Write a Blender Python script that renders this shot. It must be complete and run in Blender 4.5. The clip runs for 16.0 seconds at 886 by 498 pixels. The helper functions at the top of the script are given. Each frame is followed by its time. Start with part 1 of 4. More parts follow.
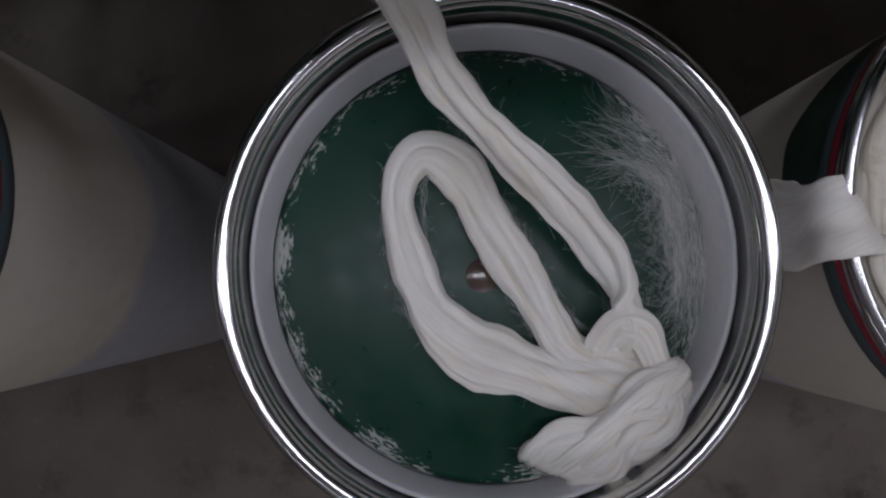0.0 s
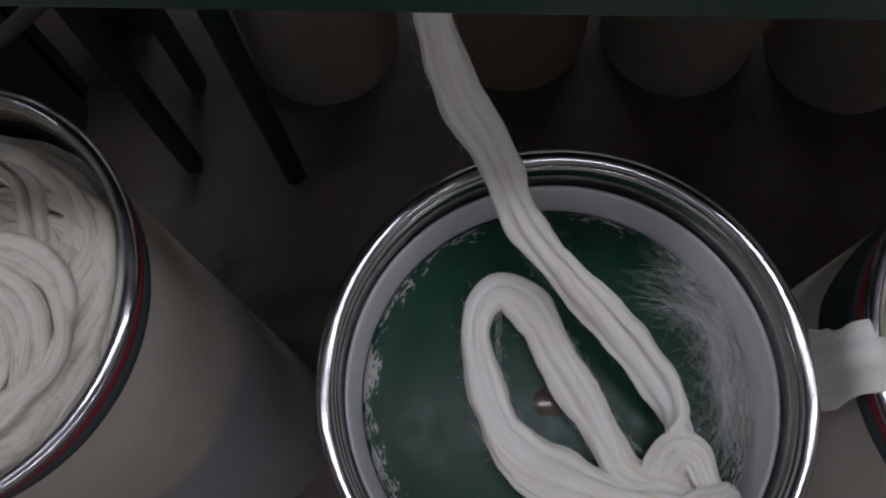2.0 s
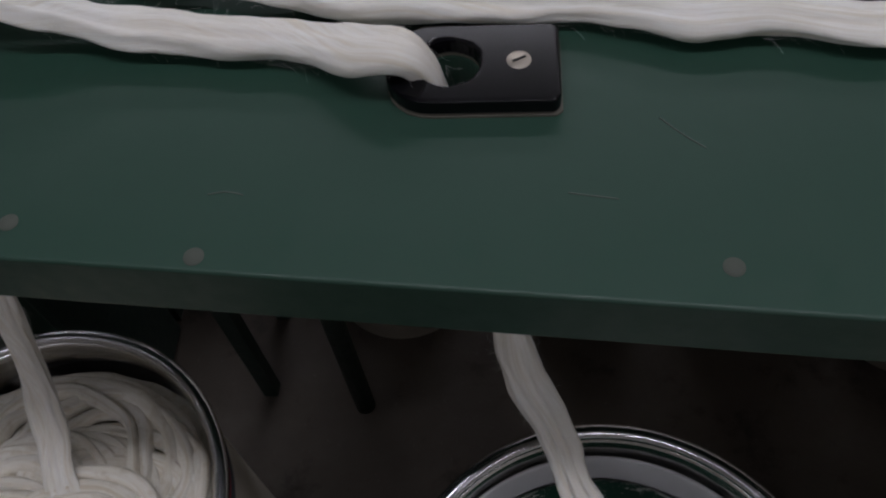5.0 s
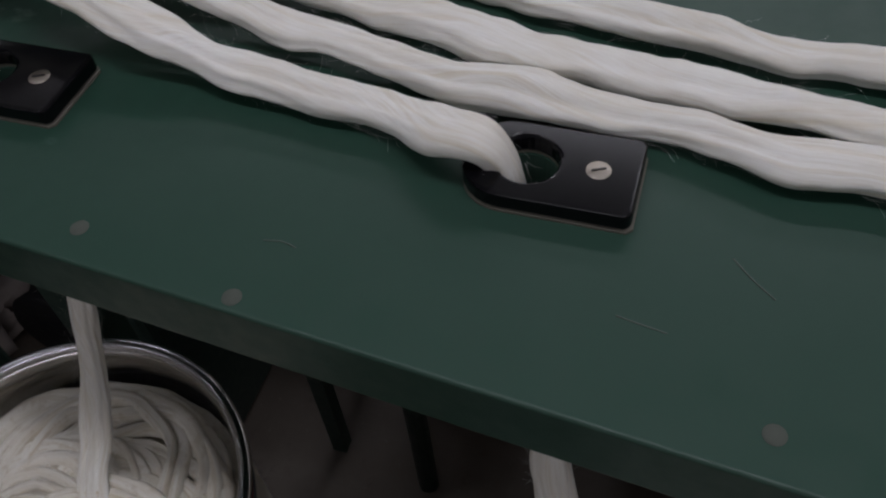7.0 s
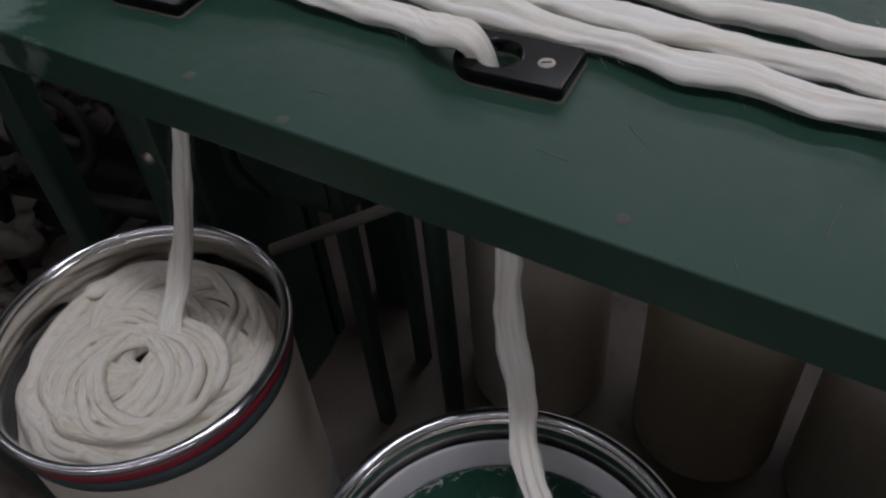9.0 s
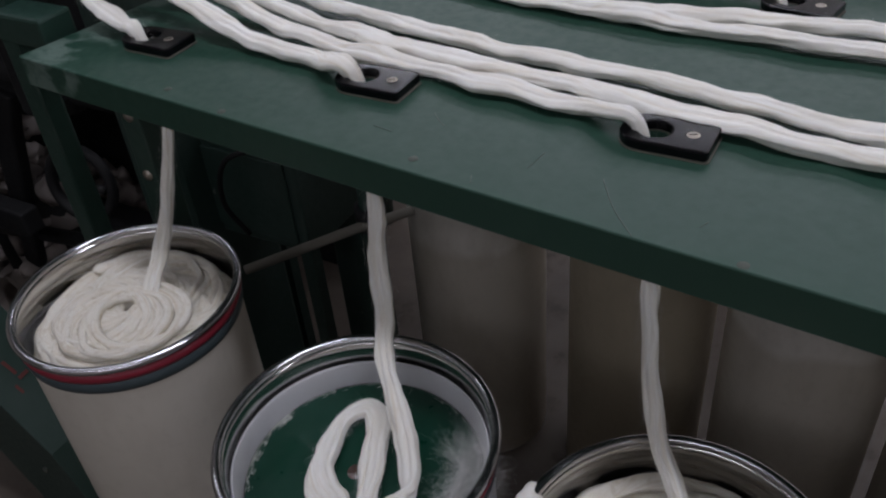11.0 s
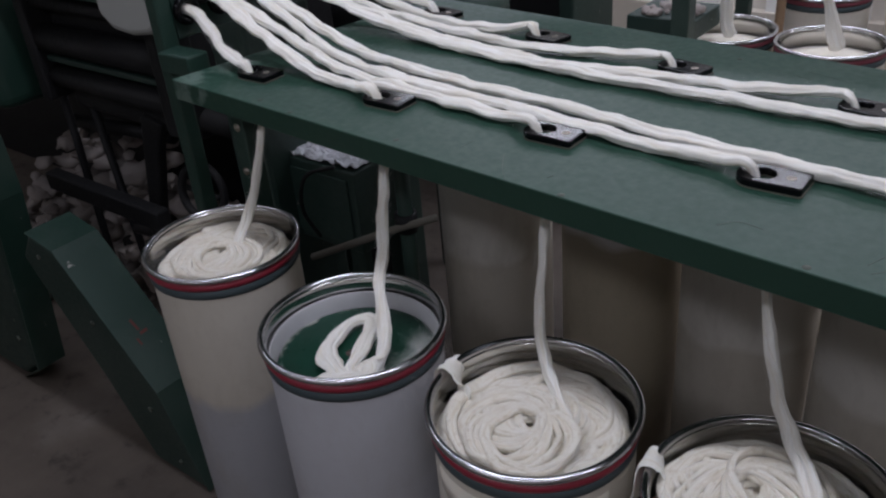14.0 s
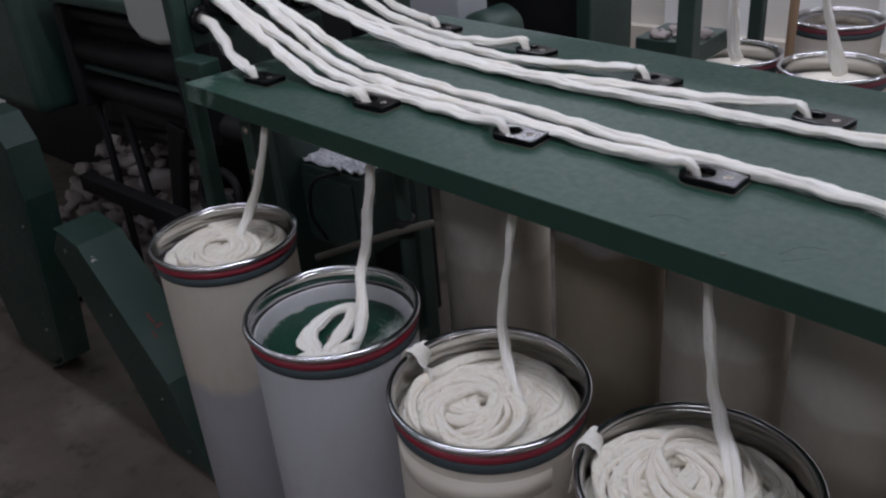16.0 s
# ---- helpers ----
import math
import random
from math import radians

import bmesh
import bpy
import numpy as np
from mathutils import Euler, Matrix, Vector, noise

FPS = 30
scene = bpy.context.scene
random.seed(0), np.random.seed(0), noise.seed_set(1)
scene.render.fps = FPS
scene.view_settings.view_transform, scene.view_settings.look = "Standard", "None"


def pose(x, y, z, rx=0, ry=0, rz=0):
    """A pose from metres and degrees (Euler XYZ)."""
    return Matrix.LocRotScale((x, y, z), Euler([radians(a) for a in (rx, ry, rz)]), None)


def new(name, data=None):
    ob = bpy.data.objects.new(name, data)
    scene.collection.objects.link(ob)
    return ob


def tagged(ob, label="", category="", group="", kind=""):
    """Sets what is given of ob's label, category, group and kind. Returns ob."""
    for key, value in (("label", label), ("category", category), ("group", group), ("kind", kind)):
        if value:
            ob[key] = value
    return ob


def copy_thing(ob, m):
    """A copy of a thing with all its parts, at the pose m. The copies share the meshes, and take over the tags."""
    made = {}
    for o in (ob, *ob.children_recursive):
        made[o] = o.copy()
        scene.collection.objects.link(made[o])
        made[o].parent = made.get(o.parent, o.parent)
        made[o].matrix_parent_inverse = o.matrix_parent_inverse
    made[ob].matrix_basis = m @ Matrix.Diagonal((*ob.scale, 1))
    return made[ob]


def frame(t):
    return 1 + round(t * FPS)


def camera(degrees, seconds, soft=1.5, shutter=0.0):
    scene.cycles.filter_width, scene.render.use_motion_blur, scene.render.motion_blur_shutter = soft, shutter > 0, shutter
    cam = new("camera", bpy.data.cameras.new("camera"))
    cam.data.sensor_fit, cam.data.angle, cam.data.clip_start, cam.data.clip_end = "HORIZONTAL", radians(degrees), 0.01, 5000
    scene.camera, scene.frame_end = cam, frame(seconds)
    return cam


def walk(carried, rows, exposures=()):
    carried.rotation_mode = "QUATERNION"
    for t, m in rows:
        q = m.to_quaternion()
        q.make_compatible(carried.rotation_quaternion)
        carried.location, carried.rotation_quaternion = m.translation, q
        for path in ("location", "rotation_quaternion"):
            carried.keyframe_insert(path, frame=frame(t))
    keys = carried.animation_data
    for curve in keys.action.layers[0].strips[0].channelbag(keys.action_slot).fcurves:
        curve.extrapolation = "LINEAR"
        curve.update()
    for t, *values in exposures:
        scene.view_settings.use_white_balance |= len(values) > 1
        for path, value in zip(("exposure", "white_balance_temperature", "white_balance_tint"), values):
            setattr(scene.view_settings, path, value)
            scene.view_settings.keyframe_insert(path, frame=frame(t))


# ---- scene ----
cam = camera(54.88, 16.0, soft=2.2)
# seconds, place in metres, turn in degrees
PATH = [
    (0.0, -0.0480, -0.0177, 1.8122, 2.94, -0.67, -5.52),
    (0.5, -0.0512, -0.0221, 1.8390, 4.70, -0.16, -5.06),
    (1.0, -0.0633, -0.0503, 1.8629, 9.56, 0.47, -4.46),
    (1.5, -0.0730, -0.0830, 1.8790, 14.00, 1.20, -3.70),
    (2.0, -0.0845, -0.1010, 1.9000, 17.40, 1.55, -2.62),
    (2.5, -0.0890, -0.1100, 1.9267, 20.70, 2.00, -1.75),
    (3.0, -0.0915, -0.1060, 1.9440, 23.35, 2.35, -1.15),
    (3.5, -0.0885, -0.0885, 1.9515, 25.45, 3.15, -0.38),
    (4.0, -0.0861, -0.0915, 1.9728, 28.36, 3.68, 0.64),
    (4.5, -0.0893, -0.0900, 1.9883, 30.62, 3.43, 0.73),
    (5.0, -0.0833, -0.0963, 2.0024, 32.21, 4.19, 2.22),
    (7.3, -0.0224, -0.0751, 1.9839, 39.51, 3.56, 19.76),
    (7.5, -0.0115, -0.0817, 1.9776, 39.79, 3.33, 21.51),
    (8.0, 0.0210, -0.1122, 1.9981, 37.46, 4.03, 25.14),
    (8.5, 0.0646, -0.1808, 2.0131, 40.41, 4.71, 25.92),
    (9.0, 0.1540, -0.3014, 2.0346, 43.83, 4.26, 26.28),
    (9.5, 0.2428, -0.4190, 2.0718, 47.43, 5.12, 27.04),
    (10.0, 0.3713, -0.5266, 2.0981, 49.95, 5.05, 26.48),
    (10.2, 0.4105, -0.5407, 2.1098, 50.55, 4.92, 27.05),
    (12.3, 0.7690, -0.8010, 2.1385, 54.91, 5.40, 31.42),
    (12.5, 0.8133, -0.8509, 2.1515, 54.93, 5.83, 32.38),
    (13.0, 0.9183, -0.9675, 2.2036, 55.76, 5.17, 32.86),
    (13.5, 1.0020, -1.0138, 2.2246, 58.48, 5.19, 34.55),
    (14.0, 1.1142, -1.0100, 2.2409, 59.65, 4.52, 37.32),
    (14.5, 1.1979, -1.0096, 2.2394, 60.80, 4.57, 39.96),
    (15.0, 1.2493, -1.0109, 2.2419, 61.34, 4.40, 41.00),
    (15.5, 1.2789, -1.0115, 2.2391, 61.79, 4.32, 41.56),
    (16.0, 1.3173, -1.0214, 2.2213, 61.80, 4.31, 40.88),
]
EXPOSURES = [(0.0, -0.38, 6600, 10), (2.0, -0.38, 6650, 10), (5.0, -0.48, 6800, 10), (8.0, -0.46, 6800, 10), (10.0, -0.2, 6700, 10), (12.5, 0.0, 6500, 10), (16.0, 0.12, 6450, 10)]
walk(cam, [(row[0], pose(*row[1:])) for row in PATH], EXPOSURES)

# ---- light ----
world = bpy.data.worlds.new("hall_air")
world.use_nodes = True
world.node_tree.nodes["Background"].inputs[0].default_value = (0.55, 0.6, 0.68, 1)
world.node_tree.nodes["Background"].inputs[1].default_value = 0.02
scene.world = world

LAMP_Z = 3.7
TUBES = [(-2.6, 0.12, 8.0), (0.1, 0.12, 23.0), (2.8, 0.12, 13.0),
         (-2.6, -2.5, 7.0), (0.1, -2.5, 20.0), (2.8, -2.5, 14.0),
         (-2.6, 2.7, 9.0), (0.1, 2.7, 19.0), (2.8, 2.7, 13.0),
         # row at y 4.5 is no known source, added to brighten the far wall
         (-2.6, 4.5, 34.0), (0.1, 4.5, 28.0), (2.8, 4.5, 16.0)]
for lx, ly, watts in TUBES:
    lamp = bpy.data.lights.new("tube_light", "AREA")
    lamp.shape, lamp.size, lamp.size_y = "RECTANGLE", 2.4, 0.16
    lamp.energy, lamp.color = watts, (0.965, 0.98, 1.14)
    lo = new("tube_light", lamp)
    lo.matrix_world = pose(lx, ly, LAMP_Z - 0.012)


# ---- materials ----
def material(name, color, rough=0.6, metal=0.0, spec=0.5):
    m = bpy.data.materials.new(name)
    m.use_nodes = True
    b = m.node_tree.nodes["Principled BSDF"]
    b.inputs["Base Color"].default_value = (*color, 1)
    b.inputs["Roughness"].default_value = rough
    b.inputs["Metallic"].default_value = metal
    b.inputs["Specular IOR Level"].default_value = spec
    return m, m.node_tree.nodes, m.node_tree.links, b


def coords(nodes, links, kind="Object", scale=(1, 1, 1)):
    t = nodes.new("ShaderNodeTexCoord")
    k = nodes.new("ShaderNodeMapping")
    k.inputs["Scale"].default_value = scale
    links.new(t.outputs[kind], k.inputs["Vector"])
    return k.outputs["Vector"]


def grain(nodes, links, vec, scale, detail=4.0, rough=0.6):
    n = nodes.new("ShaderNodeTexNoise")
    n.inputs["Scale"].default_value = scale
    n.inputs["Detail"].default_value = detail
    n.inputs["Roughness"].default_value = rough
    links.new(vec, n.inputs["Vector"])
    return n.outputs["Fac"]


def ramp(nodes, links, fac, stops):
    r = nodes.new("ShaderNodeValToRGB")
    while len(r.color_ramp.elements) < len(stops):
        r.color_ramp.elements.new(0.5)
    for e, (p, c) in zip(r.color_ramp.elements, stops):
        e.position, e.color = p, (*c, 1) if len(c) == 3 else c
    links.new(fac, r.inputs["Fac"])
    return r.outputs["Color"]


def mix(nodes, links, fac, a, b, how="MIX"):
    k = nodes.new("ShaderNodeMix")
    k.data_type, k.blend_type = "RGBA", how
    for sock, v in ((k.inputs[0], fac), (k.inputs[6], a), (k.inputs[7], b)):
        if isinstance(v, (int, float)):
            sock.default_value = v
        elif isinstance(v, tuple):
            sock.default_value = (*v, 1)
        else:
            links.new(v, sock)
    return k.outputs[2]


def calc(nodes, links, how, a, b=0.0, clamp=False):
    k = nodes.new("ShaderNodeMath")
    k.operation, k.use_clamp = how, clamp
    for sock, v in zip(k.inputs, (a, b)):
        if isinstance(v, (int, float)):
            sock.default_value = v
        else:
            links.new(v, sock)
    return k.outputs[0]


def bump(nodes, links, b, height, strength, distance):
    k = nodes.new("ShaderNodeBump")
    k.inputs["Strength"].default_value = strength
    k.inputs["Distance"].default_value = distance
    links.new(height, k.inputs["Height"])
    links.new(k.outputs["Normal"], b.inputs["Normal"])


def fibres(nodes, links, vec, scale, detail, rough, bend):
    """Streaks that run with the strand and wander a little."""
    n = nodes.new("ShaderNodeTexNoise")
    for key, value in (("Scale", scale), ("Detail", detail), ("Roughness", rough), ("Distortion", bend)):
        n.inputs[key].default_value = value
    links.new(vec, n.inputs["Vector"])
    return n.outputs["Fac"]


def sliver_material(name, pale, dark, pleats=0.0):
    """Combed cotton: silky long fibres, random cream tones, in the cans also fine crosswise pleats; hollows have shade
    put into the colour.
    """
    m, n, l, b = material(name, pale, 0.8, spec=0.22)
    broad = grain(n, l, coords(n, l, "UV", (7.0, 2.0, 1)), 1.5, 3)
    streak = fibres(n, l, coords(n, l, "UV", (5.0, 14.0, 1)), 1.0, 4, 0.6, 0.5)
    lock = fibres(n, l, coords(n, l, "UV", (9.0, 55.0, 1)), 1.0, 5, 0.7, 0.4)
    fine = fibres(n, l, coords(n, l, "UV", (26.0, 260.0, 1)), 1.0, 5, 0.8, 0.25)
    col = mix(n, l, ramp(n, l, broad, [(0.42, (0, 0, 0)), (0.78, (0.5, 0.5, 0.5))]), pale, dark)
    col = mix(n, l, ramp(n, l, streak, [(0.30, (0.75, 0.75, 0.75)), (0.46, (0, 0, 0))]), col, dark)
    # fibre streaks, with shade painted into the hollows where the bump dips
    col = mix(n, l, ramp(n, l, lock, [(0.32, (0.45, 0.45, 0.45)), (0.48, (0, 0, 0))]), col, dark)
    col = mix(n, l, ramp(n, l, fine, [(0.34, (0.5, 0.5, 0.5)), (0.53, (0, 0, 0))]), col, tuple(0.78 * c for c in dark))
    height = calc(n, l, "ADD", calc(n, l, "MULTIPLY", lock, 0.12), calc(n, l, "MULTIPLY", fine, 0.55))
    if pleats:
        fold = grain(n, l, coords(n, l, "UV", (55.0, 4.0, 1)), 1.2, 3, 0.55)
        # shade painted into the pleats, darkest where the bump is lowest
        col = mix(n, l, ramp(n, l, fold, [(0.34, (0.4, 0.4, 0.4)), (0.46, (0, 0, 0))]), col, tuple(0.85 * c for c in dark))
        height = calc(n, l, "ADD", height, calc(n, l, "MULTIPLY", fold, pleats))
    l.new(col, b.inputs["Base Color"])
    b.inputs["Sheen Weight"].default_value = 0.12
    b.inputs["Sheen Roughness"].default_value = 0.4
    b.inputs["Subsurface Weight"].default_value = 0.06
    b.inputs["Subsurface Radius"].default_value = (0.005, 0.0042, 0.003)
    b.inputs["Subsurface Scale"].default_value = 1.0
    bump(n, l, b, height, 0.6, 0.0022)
    return m


SLIVER = sliver_material("cotton_sliver", (0.93, 0.92, 0.875), (0.74, 0.67, 0.53))
SLIVER_CAN = sliver_material("cotton_sliver_coiled", (0.90, 0.87, 0.79), (0.64, 0.54, 0.38), 0.7)
FIBRE = material("cotton_fibre", (0.85, 0.84, 0.82), 0.7)[0]


def painted(name, color, rough=0.42, chip=0.0, scuff=0.5, spec=0.5, worn_x=None):
    """Machine enamel: uneven gloss, dust, pale scuffs, chips down to grey metal."""
    m, n, l, b = material(name, color, rough, 0.0, spec)
    v = coords(n, l)
    big = grain(n, l, v, 2.2, 6)
    fine = grain(n, l, v, 60.0, 5)
    dusty = tuple(0.72 * c + 0.28 * d for c, d in zip(color, (0.28, 0.29, 0.27)))
    col = mix(n, l, ramp(n, l, big, [(0.40, (0, 0, 0)), (0.75, (scuff,) * 3)]), color, dusty)
    streak = grain(n, l, coords(n, l, "Object", (4, 55, 20)), 1.4, 6, 0.7)
    col = mix(n, l, ramp(n, l, streak, [(0.70, (0, 0, 0)), (0.78, (0.22 * scuff,) * 3)]), col, (0.35, 0.36, 0.34))
    if chip:
        spots = grain(n, l, v, 22.0, 6, 0.65)
        col = mix(n, l, ramp(n, l, spots, [(0.74 - 0.08 * chip, (0, 0, 0)), (0.76 - 0.08 * chip, (1, 1, 1))]), col, (0.34, 0.33, 0.3))
    if worn_x is not None:
        sep = n.new("ShaderNodeSeparateXYZ")
        l.new(v, sep.inputs[0])
        near = calc(n, l, "MULTIPLY", calc(n, l, "SUBTRACT", worn_x, sep.outputs[0]), 1.1, True)
        rub = calc(n, l, "ADD", near, grain(n, l, coords(n, l, "Object", (1, 1.6, 1)), 14.0, 5, 0.6))
        col = mix(n, l, ramp(n, l, rub, [(0.74, (0, 0, 0)), (0.86, (0.7, 0.7, 0.7))]), col, (0.15, 0.21, 0.18))
    l.new(col, b.inputs["Base Color"])
    l.new(ramp(n, l, fine, [(0.3, (rough - 0.06,) * 3), (0.7, (rough + 0.08,) * 3)]), b.inputs["Roughness"])
    bump(n, l, b, fine, 0.07, 0.001)
    return m


TABLE_GREEN = painted("table_enamel", (0.016, 0.054, 0.036), 0.44, 0.0, 0.10, 0.36, -0.42)
MACHINE_GREEN = painted("machine_enamel", (0.013, 0.040, 0.029), 0.45, 0.6, 0.5)
DARK_GREEN = painted("dark_enamel", (0.016, 0.038, 0.030), 0.5, 0.5, 0.35)
BLACK_IRON = painted("black_iron", (0.009, 0.009, 0.010), 0.55, 0.3, 0.15, 0.25)
GREY_PAINT = painted("grey_enamel", (0.42, 0.43, 0.45), 0.5, 0.2, 0.3)
WORN = painted("worn_casting", (0.36, 0.37, 0.35), 0.6, 0.9, 0.5)
RUST = painted("rusty_pipe", (0.16, 0.085, 0.06), 0.7, 0.8, 0.6)


def disc_material():
    m, n, l, b = material("disc_enamel", (0.006, 0.045, 0.026), 0.32, spec=0.26)
    v = coords(n, l)
    ln = n.new("ShaderNodeVectorMath")
    ln.operation = "LENGTH"
    l.new(v, ln.inputs[0])
    r = ln.outputs["Value"]
    sep = n.new("ShaderNodeSeparateXYZ")
    l.new(v, sep.inputs[0])
    turn = calc(n, l, "ARCTAN2", sep.outputs[1], sep.outputs[0])
    along = n.new("ShaderNodeCombineXYZ")
    l.new(calc(n, l, "MULTIPLY", turn, 0.085), along.inputs[0])
    l.new(calc(n, l, "MULTIPLY", r, 1.6), along.inputs[1])
    patch = grain(n, l, v, 13.0, 2)
    flake = grain(n, l, along.outputs[0], 210.0, 6, 0.7)
    ring = ramp(n, l, calc(n, l, "MULTIPLY", r, 5.0), [(0.745, (0, 0, 0)), (0.790, (0.62, 0.62, 0.62)), (0.86, (0.76, 0.76, 0.76))])
    score = calc(n, l, "ADD", calc(n, l, "MULTIPLY", ring, 0.34), calc(n, l, "ADD", calc(n, l, "MULTIPLY", patch, 0.38), calc(n, l, "MULTIPLY", flake, 0.42)))
    worn = ramp(n, l, score, [(0.652, (0, 0, 0)), (0.658, (1, 1, 1))])
    speck = ramp(n, l, grain(n, l, v, 130.0, 2), [(0.775, (0, 0, 0)), (0.79, (1, 1, 1))])
    broad = grain(n, l, v, 11.0, 4)
    green = mix(n, l, ramp(n, l, broad, [(0.4, (0, 0, 0)), (0.75, (1, 1, 1))]), (0.0045, 0.040, 0.023), (0.010, 0.052, 0.034))
    col = mix(n, l, speck, green, (0.33, 0.38, 0.36))
    col = mix(n, l, worn, col, (0.42, 0.43, 0.40))
    l.new(col, b.inputs["Base Color"])
    l.new(ramp(n, l, grain(n, l, v, 45.0, 5), [(0.3, (0.25,) * 3), (0.7, (0.48,) * 3)]), b.inputs["Roughness"])
    bump(n, l, b, calc(n, l, "SUBTRACT", 1.0, worn), 0.35, 0.0006)
    return m


DISC = disc_material()


def steel(name, rough, color=(0.62, 0.62, 0.64)):
    m, n, l, b = material(name, color, rough, 1.0)
    v = coords(n, l, "Object", (1, 1, 9))
    f = grain(n, l, v, 26.0, 5)
    l.new(ramp(n, l, f, [(0.3, (rough * 0.7,) * 3), (0.75, (rough * 1.8,) * 3)]), b.inputs["Roughness"])
    dents = grain(n, l, coords(n, l), 14.0, 2)
    bump(n, l, b, dents, 0.25, 0.003)
    return m


CHROME = steel("polished_rim", 0.15, (0.58, 0.58, 0.60))
STEEL_BAND = steel("inner_steel_band", 0.13, (0.60, 0.59, 0.57))
SCREW = steel("screw_steel", 0.38, (0.40, 0.36, 0.31))


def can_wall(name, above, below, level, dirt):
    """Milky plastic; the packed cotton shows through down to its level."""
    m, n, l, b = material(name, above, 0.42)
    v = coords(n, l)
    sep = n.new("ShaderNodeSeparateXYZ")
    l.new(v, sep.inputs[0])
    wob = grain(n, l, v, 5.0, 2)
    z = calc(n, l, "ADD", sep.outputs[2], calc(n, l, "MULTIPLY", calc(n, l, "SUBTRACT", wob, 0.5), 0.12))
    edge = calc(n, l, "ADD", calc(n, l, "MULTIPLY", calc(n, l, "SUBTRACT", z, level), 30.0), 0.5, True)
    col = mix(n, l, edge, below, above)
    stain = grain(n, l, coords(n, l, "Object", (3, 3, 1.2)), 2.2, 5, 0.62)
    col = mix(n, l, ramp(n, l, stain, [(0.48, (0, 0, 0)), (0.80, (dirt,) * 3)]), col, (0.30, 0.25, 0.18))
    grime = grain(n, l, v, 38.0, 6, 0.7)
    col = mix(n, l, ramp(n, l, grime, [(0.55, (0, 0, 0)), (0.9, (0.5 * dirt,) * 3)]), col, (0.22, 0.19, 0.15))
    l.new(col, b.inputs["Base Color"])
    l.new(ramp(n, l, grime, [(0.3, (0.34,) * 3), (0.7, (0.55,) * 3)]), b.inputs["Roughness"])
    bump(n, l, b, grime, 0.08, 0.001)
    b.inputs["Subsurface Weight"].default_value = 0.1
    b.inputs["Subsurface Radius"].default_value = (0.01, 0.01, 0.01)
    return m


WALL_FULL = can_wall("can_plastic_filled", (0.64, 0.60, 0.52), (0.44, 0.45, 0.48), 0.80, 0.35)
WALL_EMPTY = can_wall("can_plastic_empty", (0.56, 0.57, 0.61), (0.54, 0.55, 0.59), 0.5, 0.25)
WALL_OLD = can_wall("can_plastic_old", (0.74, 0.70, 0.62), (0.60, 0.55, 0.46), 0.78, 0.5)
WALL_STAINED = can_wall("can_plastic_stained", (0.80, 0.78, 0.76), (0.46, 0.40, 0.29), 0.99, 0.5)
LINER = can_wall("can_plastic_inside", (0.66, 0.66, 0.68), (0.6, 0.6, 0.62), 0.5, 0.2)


def rubber(name, color, rough=0.5):
    m, n, l, b = material(name, color, rough)
    v = coords(n, l, "Object", (1, 1, 3))
    f = grain(n, l, v, 30.0, 5)
    l.new(mix(n, l, ramp(n, l, f, [(0.4, (0, 0, 0)), (0.8, (0.6, 0.6, 0.6))]), color, tuple(0.7 * c + 0.006 for c in color)), b.inputs["Base Color"])
    bump(n, l, b, f, 0.1, 0.001)
    return m


def plaster(name, color, low):
    m, n, l, b = material(name, color, 0.85)
    v = coords(n, l)
    a = grain(n, l, v, 0.9, 6, 0.6)
    f = grain(n, l, v, 40.0, 5)
    col = mix(n, l, ramp(n, l, a, [(0.4, (0, 0, 0)), (0.75, (1, 1, 1))]), color, low)
    l.new(col, b.inputs["Base Color"])
    bump(n, l, b, f, 0.2, 0.003)
    return m


RED_BAND = rubber("red_band", (0.30, 0.022, 0.045), 0.38)
GREY_BAND = rubber("grey_band", (0.055, 0.078, 0.085), 0.55)
DULL_RED = rubber("dull_red_band", (0.22, 0.05, 0.07), 0.6)
BAKELITE = material("black_plastic", (0.003, 0.003, 0.004), 0.17, 0.0, 0.26)[0]
RED_MARK = painted("red_paint_dab", (0.13, 0.022, 0.018), 0.6, 0.9, 0.4)
HUB = painted("worn_hub", (0.075, 0.045, 0.035), 0.20, 0.0, 0.4, 0.9)
SCREW_DULL = painted("dull_screw", (0.07, 0.08, 0.066), 0.62, 0.5, 0.5, 0.2)
SCUFF = material("pale_scuff", (0.085, 0.105, 0.09), 0.8)[0]
GASKET = material("dusty_gasket", (0.15, 0.14, 0.115), 0.9)[0]
WASTE = plaster("cotton_waste_fleece", (0.42, 0.38, 0.36), (0.20, 0.16, 0.14))
PAPER = material("pale_lint", (0.62, 0.63, 0.66), 0.95)[0]


